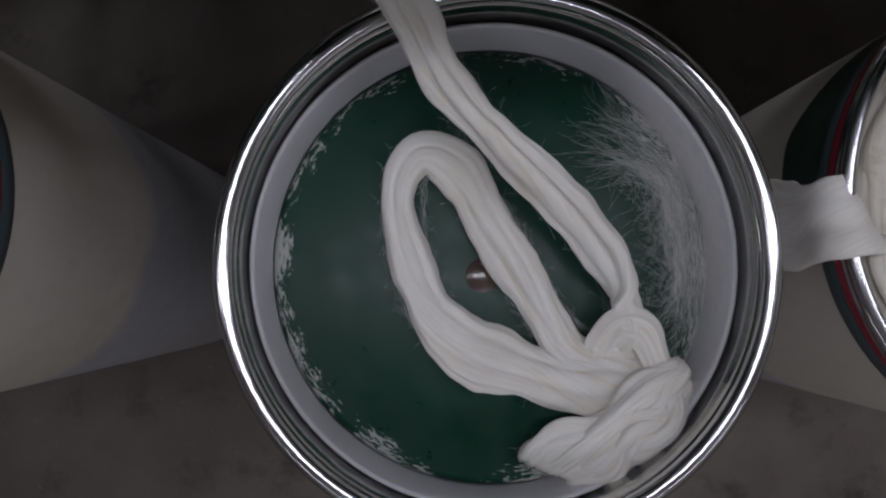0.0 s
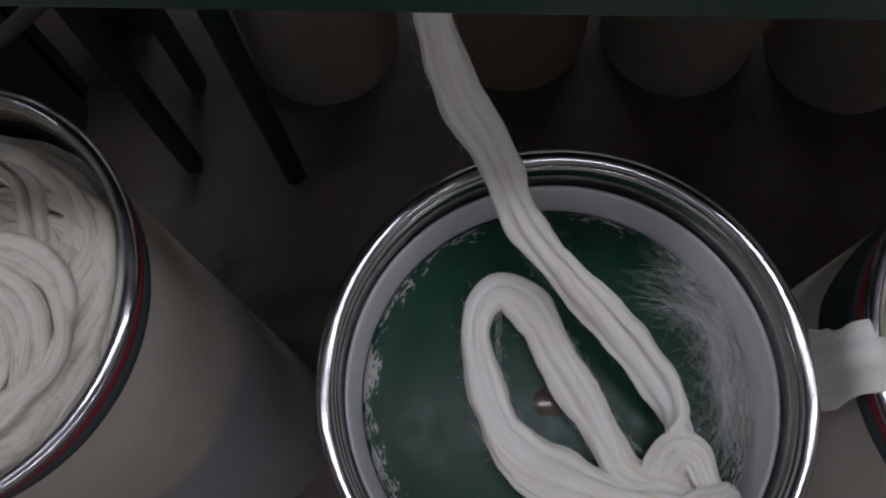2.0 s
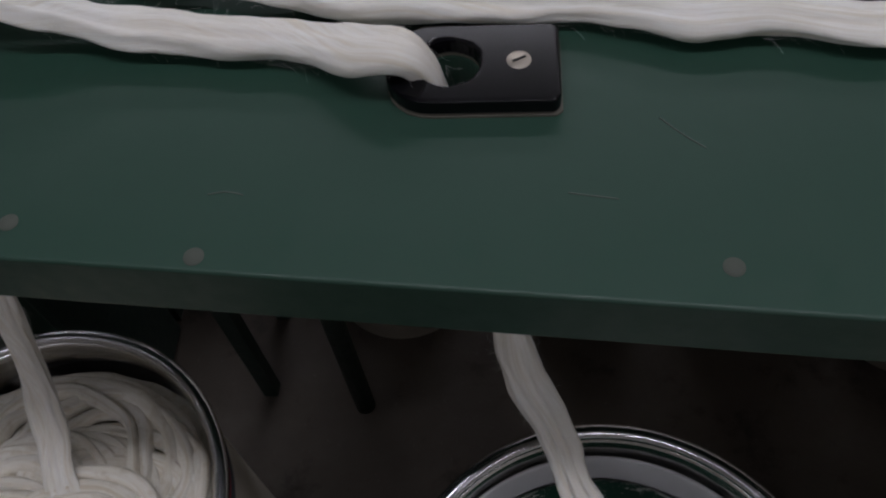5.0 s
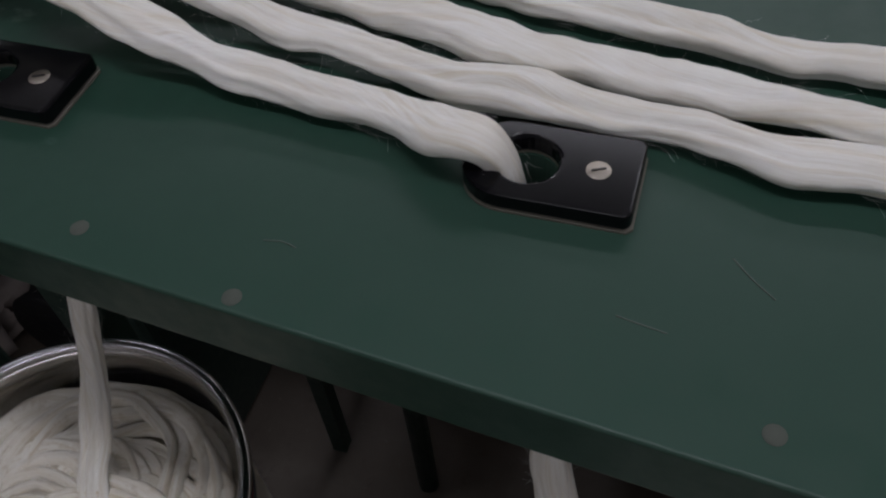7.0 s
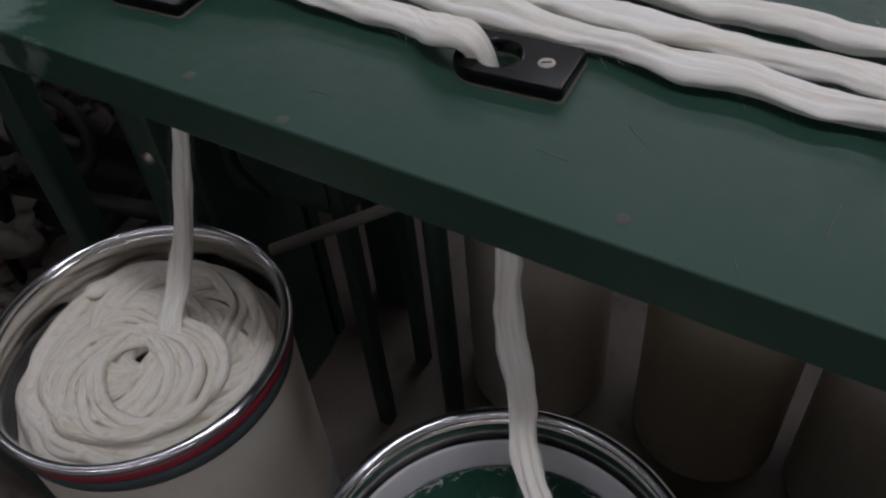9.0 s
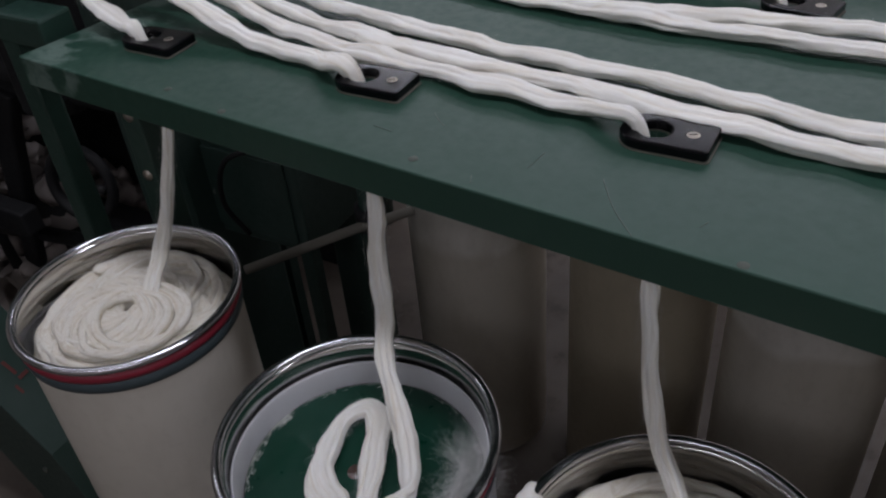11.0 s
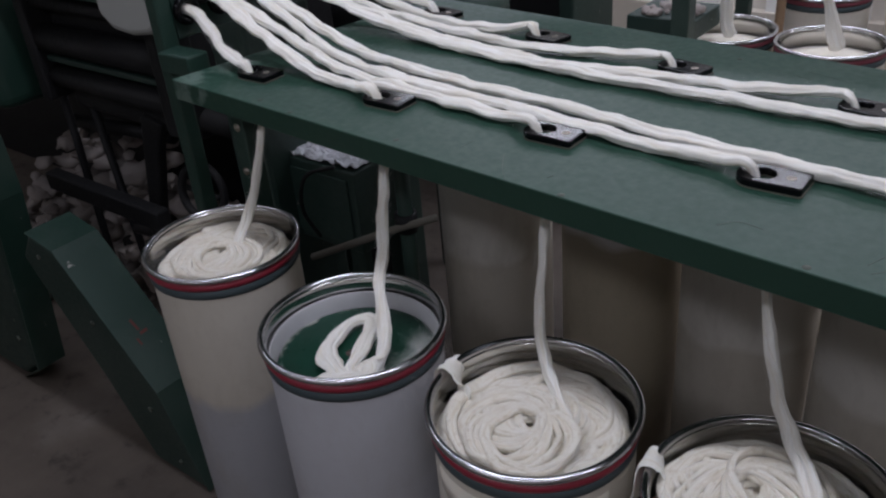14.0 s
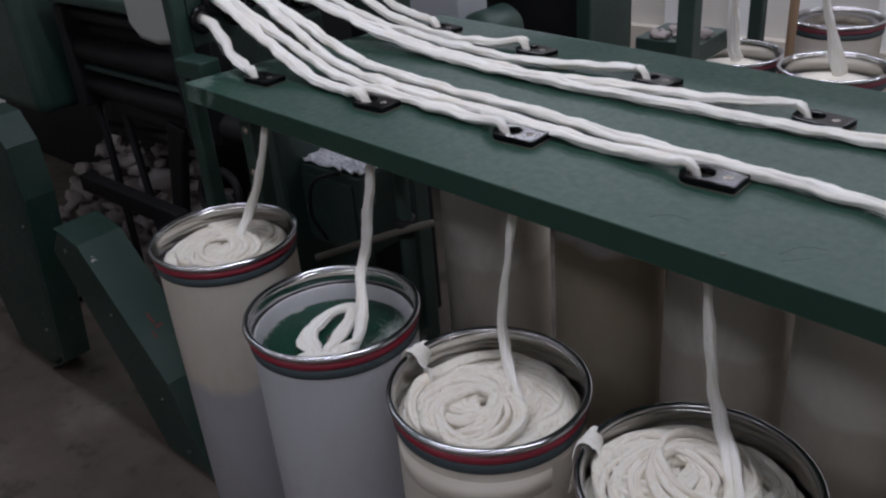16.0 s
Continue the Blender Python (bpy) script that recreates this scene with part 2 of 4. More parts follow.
def floor_material():
    m, n, l, b = material("shop_floor", (0.13, 0.11, 0.10), 0.6)
    v = coords(n, l)
    a = grain(n, l, v, 1.3, 6, 0.6)
    c = grain(n, l, v, 7.0, 6, 0.65)
    f = grain(n, l, v, 75.0, 5, 0.7)
    col = ramp(n, l, a, [(0.3, (0.06, 0.047, 0.039)), (0.55, (0.12, 0.098, 0.08)), (0.8, (0.22, 0.195, 0.17))])
    col = mix(n, l, ramp(n, l, c, [(0.56, (0, 0, 0)), (0.72, (0.75, 0.75, 0.75))]), col, (0.028, 0.024, 0.021))
    col = mix(n, l, ramp(n, l, f, [(0.62, (0, 0, 0)), (0.74, (0.5, 0.5, 0.5))]), col, (0.25, 0.23, 0.21))
    l.new(col, b.inputs["Base Color"])
    l.new(ramp(n, l, c, [(0.3, (0.42,) * 3), (0.7, (0.75,) * 3)]), b.inputs["Roughness"])
    bump(n, l, b, calc(n, l, "ADD", f, c), 0.25, 0.004)
    return m


FLOOR = floor_material()
PLASTER = plaster("wall_plaster", (0.66, 0.63, 0.58), (0.52, 0.48, 0.43))
WHITE_WALL = plaster("white_paint", (0.82, 0.82, 0.80), (0.72, 0.71, 0.68))
SKIRT = plaster("cream_paint", (0.60, 0.55, 0.47), (0.45, 0.40, 0.34))
CEILING = plaster("ceiling_plaster", (0.62, 0.62, 0.62), (0.52, 0.52, 0.52))
WOOD = painted("bare_wood", (0.30, 0.19, 0.11), 0.7, 0.0, 0.5)


# ---- shapes ----
def mesh_of(name, bm, mat, smooth=True):
    me = bpy.data.meshes.new(name)
    bm.normal_update()
    bm.to_mesh(me)
    bm.free()
    me.materials.append(mat)
    for p in me.polygons:
        p.use_smooth = smooth
    return me


def soften(ob, width=0.003, segments=2):
    k = ob.modifiers.new("edge", "BEVEL")
    k.width, k.segments, k.limit_method, k.angle_limit = width, segments, "ANGLE", radians(40)
    w = ob.modifiers.new("shade", "WEIGHTED_NORMAL")
    w.keep_sharp = True
    return ob


def part(name, bm, mat, parent, label="", smooth=True, place=None):
    ob = new(name, mesh_of(name, bm, mat, smooth))
    ob.parent = parent
    if place is not None:
        ob.matrix_basis = place
    return tagged(ob, label)


def thing(name, label, category, place=None, group="", kind=""):
    ob = new(name)
    ob.empty_display_size = 0.05
    if place is not None:
        ob.matrix_basis = place
    return tagged(ob, label, category, group, kind)


def solid(name, bm, mat, label, category, group="", kind="", smooth=True, place=None):
    ob = new(name, mesh_of(name, bm, mat, smooth))
    if place is not None:
        ob.matrix_basis = place
    return tagged(ob, label, category, group, kind)


def box(x0, x1, y0, y1, z0, z1, bm=None):
    bm = bm or bmesh.new()
    m = Matrix.Translation(((x0 + x1) / 2, (y0 + y1) / 2, (z0 + z1) / 2)) @ Matrix.Diagonal((x1 - x0, y1 - y0, z1 - z0, 1))
    bmesh.ops.create_cube(bm, size=1, matrix=m)
    return bm


def lathe(profile, n=72, bm=None, closed=False):
    """Turns (radius, height) pairs round the z axis."""
    bm = bm or bmesh.new()
    rings = []
    for r, z in profile:
        if r < 1e-6:
            rings.append([bm.verts.new((0, 0, z))])
        else:
            rings.append([bm.verts.new((r * math.cos(2 * math.pi * i / n), r * math.sin(2 * math.pi * i / n), z)) for i in range(n)])
    pairs = list(zip(rings, rings[1:] + (rings[:1] if closed else [])))
    if not closed:
        pairs = pairs[:len(rings) - 1]
    for a, c in pairs:
        for i in range(n):
            j = (i + 1) % n
            if len(a) == 1 and len(c) == 1:
                continue
            if len(a) == 1:
                bm.faces.new((a[0], c[j], c[i]))
            elif len(c) == 1:
                bm.faces.new((a[i], a[j], c[0]))
            else:
                bm.faces.new((a[i], a[j], c[j], c[i]))
    bmesh.ops.recalc_face_normals(bm, faces=bm.faces)
    return bm


def ring(radius, thick, z, n=96, k=14, squash=1.0):
    return lathe([(radius + thick * math.cos(2 * math.pi * i / k), z + squash * thick * math.sin(2 * math.pi * i / k)) for i in range(k)], n, closed=True)


def slab(outline, holes, z0, z1, round_off=0.0):
    """A flat board with its outline and round holes (x, y, radius), cut right through."""
    bm = bmesh.new()
    edges = []
    loops = [outline] + [[(hx + hr * math.cos(2 * math.pi * i / 28), hy + hr * math.sin(2 * math.pi * i / 28)) for i in range(28)] for hx, hy, hr in holes]
    for lp in loops:
        vs = [bm.verts.new((x, y, z1)) for x, y in lp]
        edges += [bm.edges.new((vs[i], vs[(i + 1) % len(vs)])) for i in range(len(vs))]
    bmesh.ops.triangle_fill(bm, edges=edges, use_beauty=True)
    low = bmesh.ops.extrude_face_region(bm, geom=list(bm.faces))
    bmesh.ops.translate(bm, vec=(0, 0, z0 - z1), verts=[g for g in low["geom"] if isinstance(g, bmesh.types.BMVert)])
    bmesh.ops.recalc_face_normals(bm, faces=bm.faces)
    if round_off:
        near = lambda v: any((v.co.xy - Vector(p)).length < 1e-5 for p in outline)
        rim = [e for e in bm.edges if near(e.verts[0]) and near(e.verts[1]) and len(e.link_faces) == 2 and e.calc_face_angle() > 0.7]
        bmesh.ops.bevel(bm, geom=rim, offset=round_off, segments=3, profile=0.5, affect="EDGES", clamp_overlap=False)
    return bm


def prism(outline, y0, y1):
    """A slab that stands upright: outline in x and z, thickness in y."""
    bm = bmesh.new()
    a = [bm.verts.new((x, y0, z)) for x, z in outline]
    c = [bm.verts.new((x, y1, z)) for x, z in outline]
    bm.faces.new(a), bm.faces.new(c[::-1])
    for i in range(len(a)):
        j = (i + 1) % len(a)
        bm.faces.new((a[j], a[i], c[i], c[j]))
    bmesh.ops.recalc_face_normals(bm, faces=bm.faces)
    return bm


def pipe(points, radius, n=12, bm=None):
    bm = bm or bmesh.new()
    pts = [Vector(p) for p in points]
    up = Vector((0.13, 0.31, 0.94))
    rings = []
    for i, p in enumerate(pts):
        t = (pts[min(i + 1, len(pts) - 1)] - pts[max(i - 1, 0)]).normalized()
        s = t.cross(up).normalized()
        u = s.cross(t)
        rings.append([bm.verts.new(p + radius * (math.cos(2 * math.pi * k / n) * s + math.sin(2 * math.pi * k / n) * u)) for k in range(n)])
    for a, c in zip(rings, rings[1:]):
        for k in range(n):
            bm.faces.new((a[k], a[(k + 1) % n], c[(k + 1) % n], c[k]))
    bm.faces.new(rings[0][::-1]), bm.faces.new(rings[-1])
    bmesh.ops.recalc_face_normals(bm, faces=bm.faces)
    return bm


def smooth_line(points, step):
    """Catmull-Rom through the points, at even steps."""
    p = [Vector(q) for q in points]
    p = [2 * p[0] - p[1]] + p + [2 * p[-1] - p[-2]]
    fine = []
    for i in range(1, len(p) - 2):
        a, b, c, d = p[i - 1:i + 3]
        for k in range(24):
            t = k / 24
            fine.append(0.5 * (2 * b + (c - a) * t + (2 * a - 5 * b + 4 * c - d) * t * t + (3 * b - a - 3 * c + d) * t ** 3))
    fine.append(p[-2])
    out, need = [fine[0]], step
    for a, b in zip(fine, fine[1:]):
        d = (b - a).length
        while d >= need and d > 1e-9:
            a = a + (b - a) * (need / d)
            out.append(a.copy())
            d = (b - a).length
            need = step
        need -= d
    out.append(fine[-1])
    return out


def strand(points, width, height, seed=0, step=0.005, around=36, twist=0.0, lumps=0.16, up=(0, 0, 1), wander=0.002, folds=3, deep=0.5, swell=((0, 1), (1, 1)), thin_end=False):
    """A soft ribbon of combed fibres, folded lengthwise: sharp wandering creases, pinches and swellings, each edge uneven by itself.
    swell gives (share of the length, width factor). Fibres run along u."""
    line = smooth_line(points, step)
    bm = bmesh.new()
    uv = bm.loops.layers.uv.new("UVMap")
    o = Vector((seed * 7.31, seed * 3.17, seed * 1.77))
    ref = Vector(up)
    rings, last = [], None
    n = len(line)
    slant = [0.37 * seed + 0.30 * noise.noise(o + Vector((6 * i * step, 200, 0))) for i in range(n)]

    def nz(x, y, z=0.0):
        return noise.noise(o + Vector((x, y, z)))
    for i, c in enumerate(line):
        s = i * step
        t = (line[min(i + 1, n - 1)] - line[max(i - 1, 0)]).normalized()
        side = t.cross(ref)
        if last is None and side.length < 0.5:
            side = (line[min(n - 1, 20)] - line[0]).cross(ref)
        if last is not None:
            side = last - t * last.dot(t) if side.length < 0.25 else (0.75 * (last - t * last.dot(t)).normalized() + 0.25 * side.normalized() * (1 if side.dot(last) >= 0 else -1))
        side.normalize()
        last = side.copy()
        norm = side.cross(t)
        turn = twist * (s + 0.12 * nz(s * 5, 5))
        sd = math.cos(turn) * side + math.sin(turn) * norm
        nm = math.cos(turn) * norm - math.sin(turn) * side
        grow = float(np.interp(i / max(1, n - 1), [q[0] for q in swell], [q[1] for q in swell]))
        end = min(1.0, 0.2 + 0.8 * min(i, n - 1 - i) * step / (0.035 if thin_end else 0.012))
        w = 0.5 * width * grow * (1 + 1.5 * lumps * nz(s * 11, 0) + 0.9 * lumps * nz(s * 31, 2))
        h = 0.5 * height * (0.6 + 0.4 * grow) * (1 + 1.5 * lumps * nz(s * 12, 9) + 0.8 * lumps * nz(s * 37, 4))
        left, right = (1 + 0.20 * nz(s * 24, 14) + 0.08 * nz(s * 70, 16)), (1 + 0.20 * nz(s * 24, 18) + 0.08 * nz(s * 70, 19))
        c = c + sd * 2 * wander * nz(s * 16, 20) + nm * wander * nz(s * 15, 30)
        creases = [(-0.75 + 1.5 * (k + 0.5) / folds + 0.42 * nz(s * 5.5, 60 + 7 * k), max(0.0, deep * (0.75 + 1.2 * nz(s * 8, 90 + 5 * k))), 0.13 + 0.06 * nz(s * 9, 120 + k)) for k in range(folds)]
        rg = []
        for k in range(around):
            a = 2 * math.pi * k / around
            x, y = math.cos(a), math.sin(a)
            r = 1 + 0.24 * nz(s * 10, 1.6 * x, 1.6 * y) + 0.06 * nz(s * 34, 5 * x, 5 * y)
            dip = sum(d * math.exp(-abs(x - p) / q) for p, d, q in creases)
            rg.append(bm.verts.new(c + end * (sd * (w * x * r * (left if x < 0 else right)) + nm * (h * y * r * (1 - min(0.9, dip))))))
        rings.append(rg)
    for i, (a, b) in enumerate(zip(rings, rings[1:])):
        for k in range(around):
            q = (k + 1) % around
            f = bm.faces.new((a[k], a[q], b[q], b[k]))
            for lp, (du, dv) in zip(f.loops, ((0, 0), (0, 1), (1, 1), (1, 0))):
                lp[uv].uv = ((i + du) * step + seed, (k + dv) / around + slant[i + du])
    bm.faces.new(rings[0][::-1]), bm.faces.new(rings[-1])
    bmesh.ops.recalc_face_normals(bm, faces=bm.faces)
    return bm


def stray(points, count, seed, reach=0.02, spread=0.02, radius=0.00005, length=0.03, loose=False):
    """Single fibres that stand off a strand."""
    rnd = random.Random(seed)
    line = smooth_line(points, 0.01)
    bm = bmesh.new()
    for _ in range(count):
        i = rnd.randrange(1, len(line) - 1)
        t = (line[i + 1] - line[i - 1]).normalized()
        side = t.cross(Vector((0, 0, 1)))
        side = side.normalized() if side.length > 0.3 else Vector((rnd.gauss(0, 1), rnd.gauss(0, 1), 0)).normalized()
        out = (side * rnd.choice((-1, 1)) + side.cross(t) * rnd.gauss(0, 0.35)).normalized() if not loose else Vector((rnd.gauss(0, 1), rnd.gauss(0, 1), rnd.gauss(0, 0.5))).normalized()
        p = line[i] + out * spread * rnd.uniform(0.8, 1.0)
        way = (t * rnd.choice((-1, 1)) + out * rnd.uniform(0.02, 0.9 if loose else 0.25)).normalized()
        bend = Vector((rnd.gauss(0, 1), rnd.gauss(0, 1), rnd.gauss(0, 1))) * 0.7
        pts, seg = [], length * rnd.uniform(0.5, 1.3) / 6
        for k in range(7):
            pts.append(p.copy())
            way = (way + bend / 6 + Vector((rnd.gauss(0, 0.1), rnd.gauss(0, 0.1), rnd.gauss(0, 0.1)))).normalized()
            p = p + way * seg
        side = way.cross(Vector((0.3, 0.5, 0.8))).normalized()
        prev = None
        for q in pts:
            tri = [bm.verts.new(q + radius * (math.cos(a) * side + math.sin(a) * side.cross(way))) for a in (0, 2.09, 4.19)]
            if prev:
                for k in range(3):
                    bm.faces.new((prev[k], prev[(k + 1) % 3], tri[(k + 1) % 3], tri[k]))
            prev = tri
    return bm


# ---- the hall ----
X0, X1, Y0, Y1, TOP = -6.0, 5.0, -4.5, 5.6, 4.2
# ceiling, east and south walls are unseen: added to close the hall and bounce light
solid("floor", box(X0, X1, Y0, Y1, -0.1, 0.0), FLOOR, "dark stained concrete shop floor with dust", "floor", kind="structure", smooth=False)
solid("ceiling", box(X0, X1, Y0, Y1, TOP, TOP + 0.1), CEILING, "plain grey painted hall ceiling", "ceiling", kind="structure", smooth=False)
solid("wall_west", box(X0 - 0.15, X0, Y0, Y1, 0, TOP), PLASTER, "cream plaster hall wall, faintly stained", "wall", kind="structure", smooth=False)
solid("wall_east", box(X1, X1 + 0.15, Y0, Y1, 0, TOP), PLASTER, "cream plaster hall wall, faintly stained", "wall", kind="structure", smooth=False)
solid("wall_south", box(X0, X1, Y0 - 0.15, Y0, 0, TOP), PLASTER, "cream plaster hall wall, faintly stained", "wall", kind="structure", smooth=False)
solid("wall_north", box(X0, X1, Y1, Y1 + 0.15, 0, TOP), PLASTER, "cream plaster hall wall, faintly stained", "wall", kind="structure", smooth=False)

for wx in (-3.1, -2.55, -2.0, -1.45, -0.9, -0.35):
    solid("pilaster", box(wx - 0.09, wx + 0.09, Y1 - 0.06, Y1 + 0.001, 0.0, TOP), WHITE_WALL, "white painted pilaster on the hall wall", "pilaster", kind="structure", smooth=False)
solid("skirting", box(X0, X1, Y1 - 0.10, Y1 - 0.002, 0.0, 0.34), SKIRT, "cream painted low wall ledge", "skirting", kind="structure", smooth=False)

fixture = thing("ceiling_light", "long white tube light housing hung under the ceiling", "lamp", pose(TUBES[0][0], TUBES[0][1], LAMP_Z), "tube lights in rows")
part("housing", box(-1.2, 1.2, -0.07, 0.07, 0.0, 0.05), GREY_PAINT, fixture, smooth=False)
for hx in (-0.9, 0.9):
    part("hanger", pipe([(hx, 0, 0.04), (hx, 0, TOP - LAMP_Z)], 0.006, 8), BLACK_IRON, fixture)
# the housings at y 4.5 only accompany the added far-wall lights
for lx, ly, watts in TUBES[1:]:
    copy_thing(fixture, pose(lx, ly, LAMP_Z))

# ---- creel table ----
TABLE_Z, TABLE_T = 1.578, 0.052
PLATE_L, PLATE_W, PLATE_H = 0.115, 0.070, 0.016
FRONT = [(-0.167 - 0.4215 + 0.4215 * k, 0.306, 0.0) for k in range(5)]           # left end, middle line, turn
REAR = [(-0.482, 0.930, -11.5), (-0.082, 0.848, -11.5), (0.325, 0.762, -11.5), (0.735, 0.683, -11.5), (1.14, 0.60, -11.5)]


def plate_point(p, along, across=0.0):
    a = radians(p[2])
    return (p[0] + along * math.cos(a) - across * math.sin(a), p[1] + along * math.sin(a) + across * math.cos(a))


HOLE = 0.042
outline = [(-0.735, 0.193), (2.7, -0.088), (2.7, 0.72), (-0.585, 1.088)]
table = thing("creel_table", "long dark green painted table with slivers running over it", "table")
board = part("tabletop", slab(outline, [(*plate_point(p, HOLE), 0.0200) for p in FRONT + REAR], TABLE_Z - TABLE_T, TABLE_Z, 0.0025), TABLE_GREEN, table, "green enamelled board, scuffed", smooth=False)


def table_leg(x, y, top):
    leg = part("leg", box(x - 0.025, x + 0.025, y - 0.025, y + 0.025, 0.0, top), MACHINE_GREEN, table, smooth=False)
    soften(leg, 0.004)
    return leg


table_leg(-0.70, 0.36, 1.43)
part("leg_pipe", pipe([(-0.70, 0.36, 1.40), (-0.70, 0.36, TABLE_Z - TABLE_T)], 0.020), RUST, table, "rusty pipe stub")
for bz in (1.40, 1.27):
    part("bolt", lathe([(0, -0.012), (0.012, -0.010), (0.012, 0.0), (0.0, 0.004)], 10), SCREW, table, place=pose(-0.70, 0.332, bz, 90))
leg = part("leg", pipe([(-0.455, 0.70, 0.0), (-0.455, 0.70, TABLE_Z - TABLE_T)], 0.024), MACHINE_GREEN, table)
part("clamp", lathe([(0.026, -0.03), (0.036, -0.03), (0.036, 0.03), (0.026, 0.03)], 20), BLACK_IRON, table, place=pose(-0.455, 0.70, 1.0))
part("brace", pipe([(-0.35, 0.72, 1.03), (-0.46, 0.665, 0.99), (-0.72, 0.53, 0.88)], 0.012), GASKET, table)
soften(part("bracket", box(0.50, 0.56, 0.16, 0.26, 1.487, TABLE_Z - TABLE_T), BLACK_IRON, table, "small black bracket", smooth=False), 0.006)
table_leg(2.5, 0.05, TABLE_Z - TABLE_T)
table_leg(2.5, 0.62, TABLE_Z - TABLE_T)

# screws let into the board
for sx, sy in ((0.041, 0.157), (0.45, 0.105), (-0.40, 0.192), (-0.275, 0.166), (0.862, 0.075), (0.05, 0.93), (0.46, 0.885)):
    part("screw", lathe([(0.0, 0.0007), (0.0058, 0.0006), (0.0065, 0.0)], 18), SCREW_DULL, table, "flush steel screw head", place=pose(sx, sy, TABLE_Z + 0.0002))


# pale scratches and scuffs in the enamel
for pts in ([(0.010, 0.268), (0.022, 0.255), (0.036, 0.243)], [(0.125, 0.15), (0.131, 0.135)], [(0.27, 0.20), (0.30, 0.15), (0.335, 0.108)], [(0.71, 0.13), (0.735, 0.155), (0.775, 0.15)],
            [(-0.275, 0.212), (-0.262, 0.214), (-0.252, 0.211)], [(0.395, 0.15), (0.40, 0.163)], [(0.62, 0.86), (0.70, 0.835)], [(0.93, 0.12), (0.95, 0.16), (0.985, 0.17)], [(0.94, 0.10), (0.975, 0.135)], [(0.18, 0.19), (0.185, 0.23)], [(1.02, 0.60), (1.07, 0.575), (1.10, 0.57)], [(1.05, 0.55), (1.12, 0.535)], [(0.60, 0.83), (0.64, 0.815)], [(-0.05, 0.21), (-0.02, 0.205)]):
    part("scratch", pipe([tuple(q) for q in smooth_line([(x, y, TABLE_Z + 0.0001) for x, y in pts], 0.006)], 0.00055, 6), SCUFF, table, "pale scratch")


# ---- guide plates ----
def guide_plate():
    g = thing("guide_plate", "black moulded sliver guide with a round hole and one screw", "guide", group="sliver guides on the table")
    r = PLATE_W / 2
    big = 0.030
    out = [(big - big * math.cos(radians(d)), -r + big - big * math.sin(radians(d))) for d in range(0, 91, 15)]
    out += [(PLATE_L - 0.004, -r), (PLATE_L, -r + 0.004), (PLATE_L, r - 0.004), (PLATE_L - 0.004, r)]
    out += [(big - big * math.sin(radians(d)), r - big + big * math.cos(radians(d))) for d in range(0, 91, 15)]
    body = part("body", slab(out, [(HOLE, 0, 0.0205)], 0.0024, PLATE_H), BAKELITE, g, smooth=False)
    soften(body, 0.0035, 3)
    part("gasket", slab([(x * 1.010, y * 1.008) for x, y in out], [(HOLE, 0, 0.0215)], 0.0003, 0.0022), GASKET, g, "pale dusty gasket", smooth=False)
    part("screw", lathe([(0.0, 0.0008), (0.007, 0.0006), (0.0082, 0.0)], 20), SCREW, g, "flat steel screw", place=pose(0.088, 0.0, PLATE_H + 0.0002))
    slot = part("screw_slot", box(-0.0048, 0.0048, -0.0008, 0.0008, 0.0, 0.0006), BLACK_IRON, g, smooth=False, place=pose(0.088, 0.0, PLATE_H + 0.0009, 0, 0, 25))
    return g


first = guide_plate()
for i, p in enumerate(FRONT + REAR):
    at = pose(p[0], p[1], TABLE_Z, 0, 0, p[2])
    if i == 0:
        first.matrix_basis = at
    else:
        copy_thing(first, at)

# ---- sliver guide rail at the machine's mouth ----
rail = thing("guide_rail", "green cast guide rail with black ring eyes for the slivers", "guide")
soften(part("bar", box(-0.885, -0.862, 0.33, 1.15, 1.625, 1.80), DARK_GREEN, rail, smooth=False), 0.004)
soften(part("post", box(-0.90, -0.855, 0.275, 0.325, 0.0, 1.90), MACHINE_GREEN, rail, smooth=False), 0.008)
soften(part("bracket", box(-0.86, -0.735, 0.25, 0.32, 1.56, 1.615), MACHINE_GREEN, rail, smooth=False), 0.006)
casting = prism([(-1.46, 1.60), (-1.40, 1.555), (-1.30, 1.545), (-1.20, 1.56), (-1.14, 1.60), (-1.14, 1.80), (-1.46, 1.80)], 0.46, 0.60)
soften(part("casting", casting, WORN, rail, "pale casting with its paint worn off", smooth=False), 0.02, 3)
soften(part("foot", box(-0.95, -0.82, 1.12, 1.2, 0.0, 1.85), DARK_GREEN, rail, smooth=False), 0.008)
EYES = [(0.362, 1.700), (0.412, 1.742), (0.475, 1.700), (0.53, 1.735), (0.645, 1.690), (0.735, 1.688), (0.81, 1.675), (0.93, 1.66), (1.03, 1.65)]
for ey, ez in EYES:
    part("ring_eye", ring(0.030, 0.011, 0, 32, 12), BAKELITE, rail, "black ring eye", place=pose(-0.845, ey, ez, 0, 90, 0))

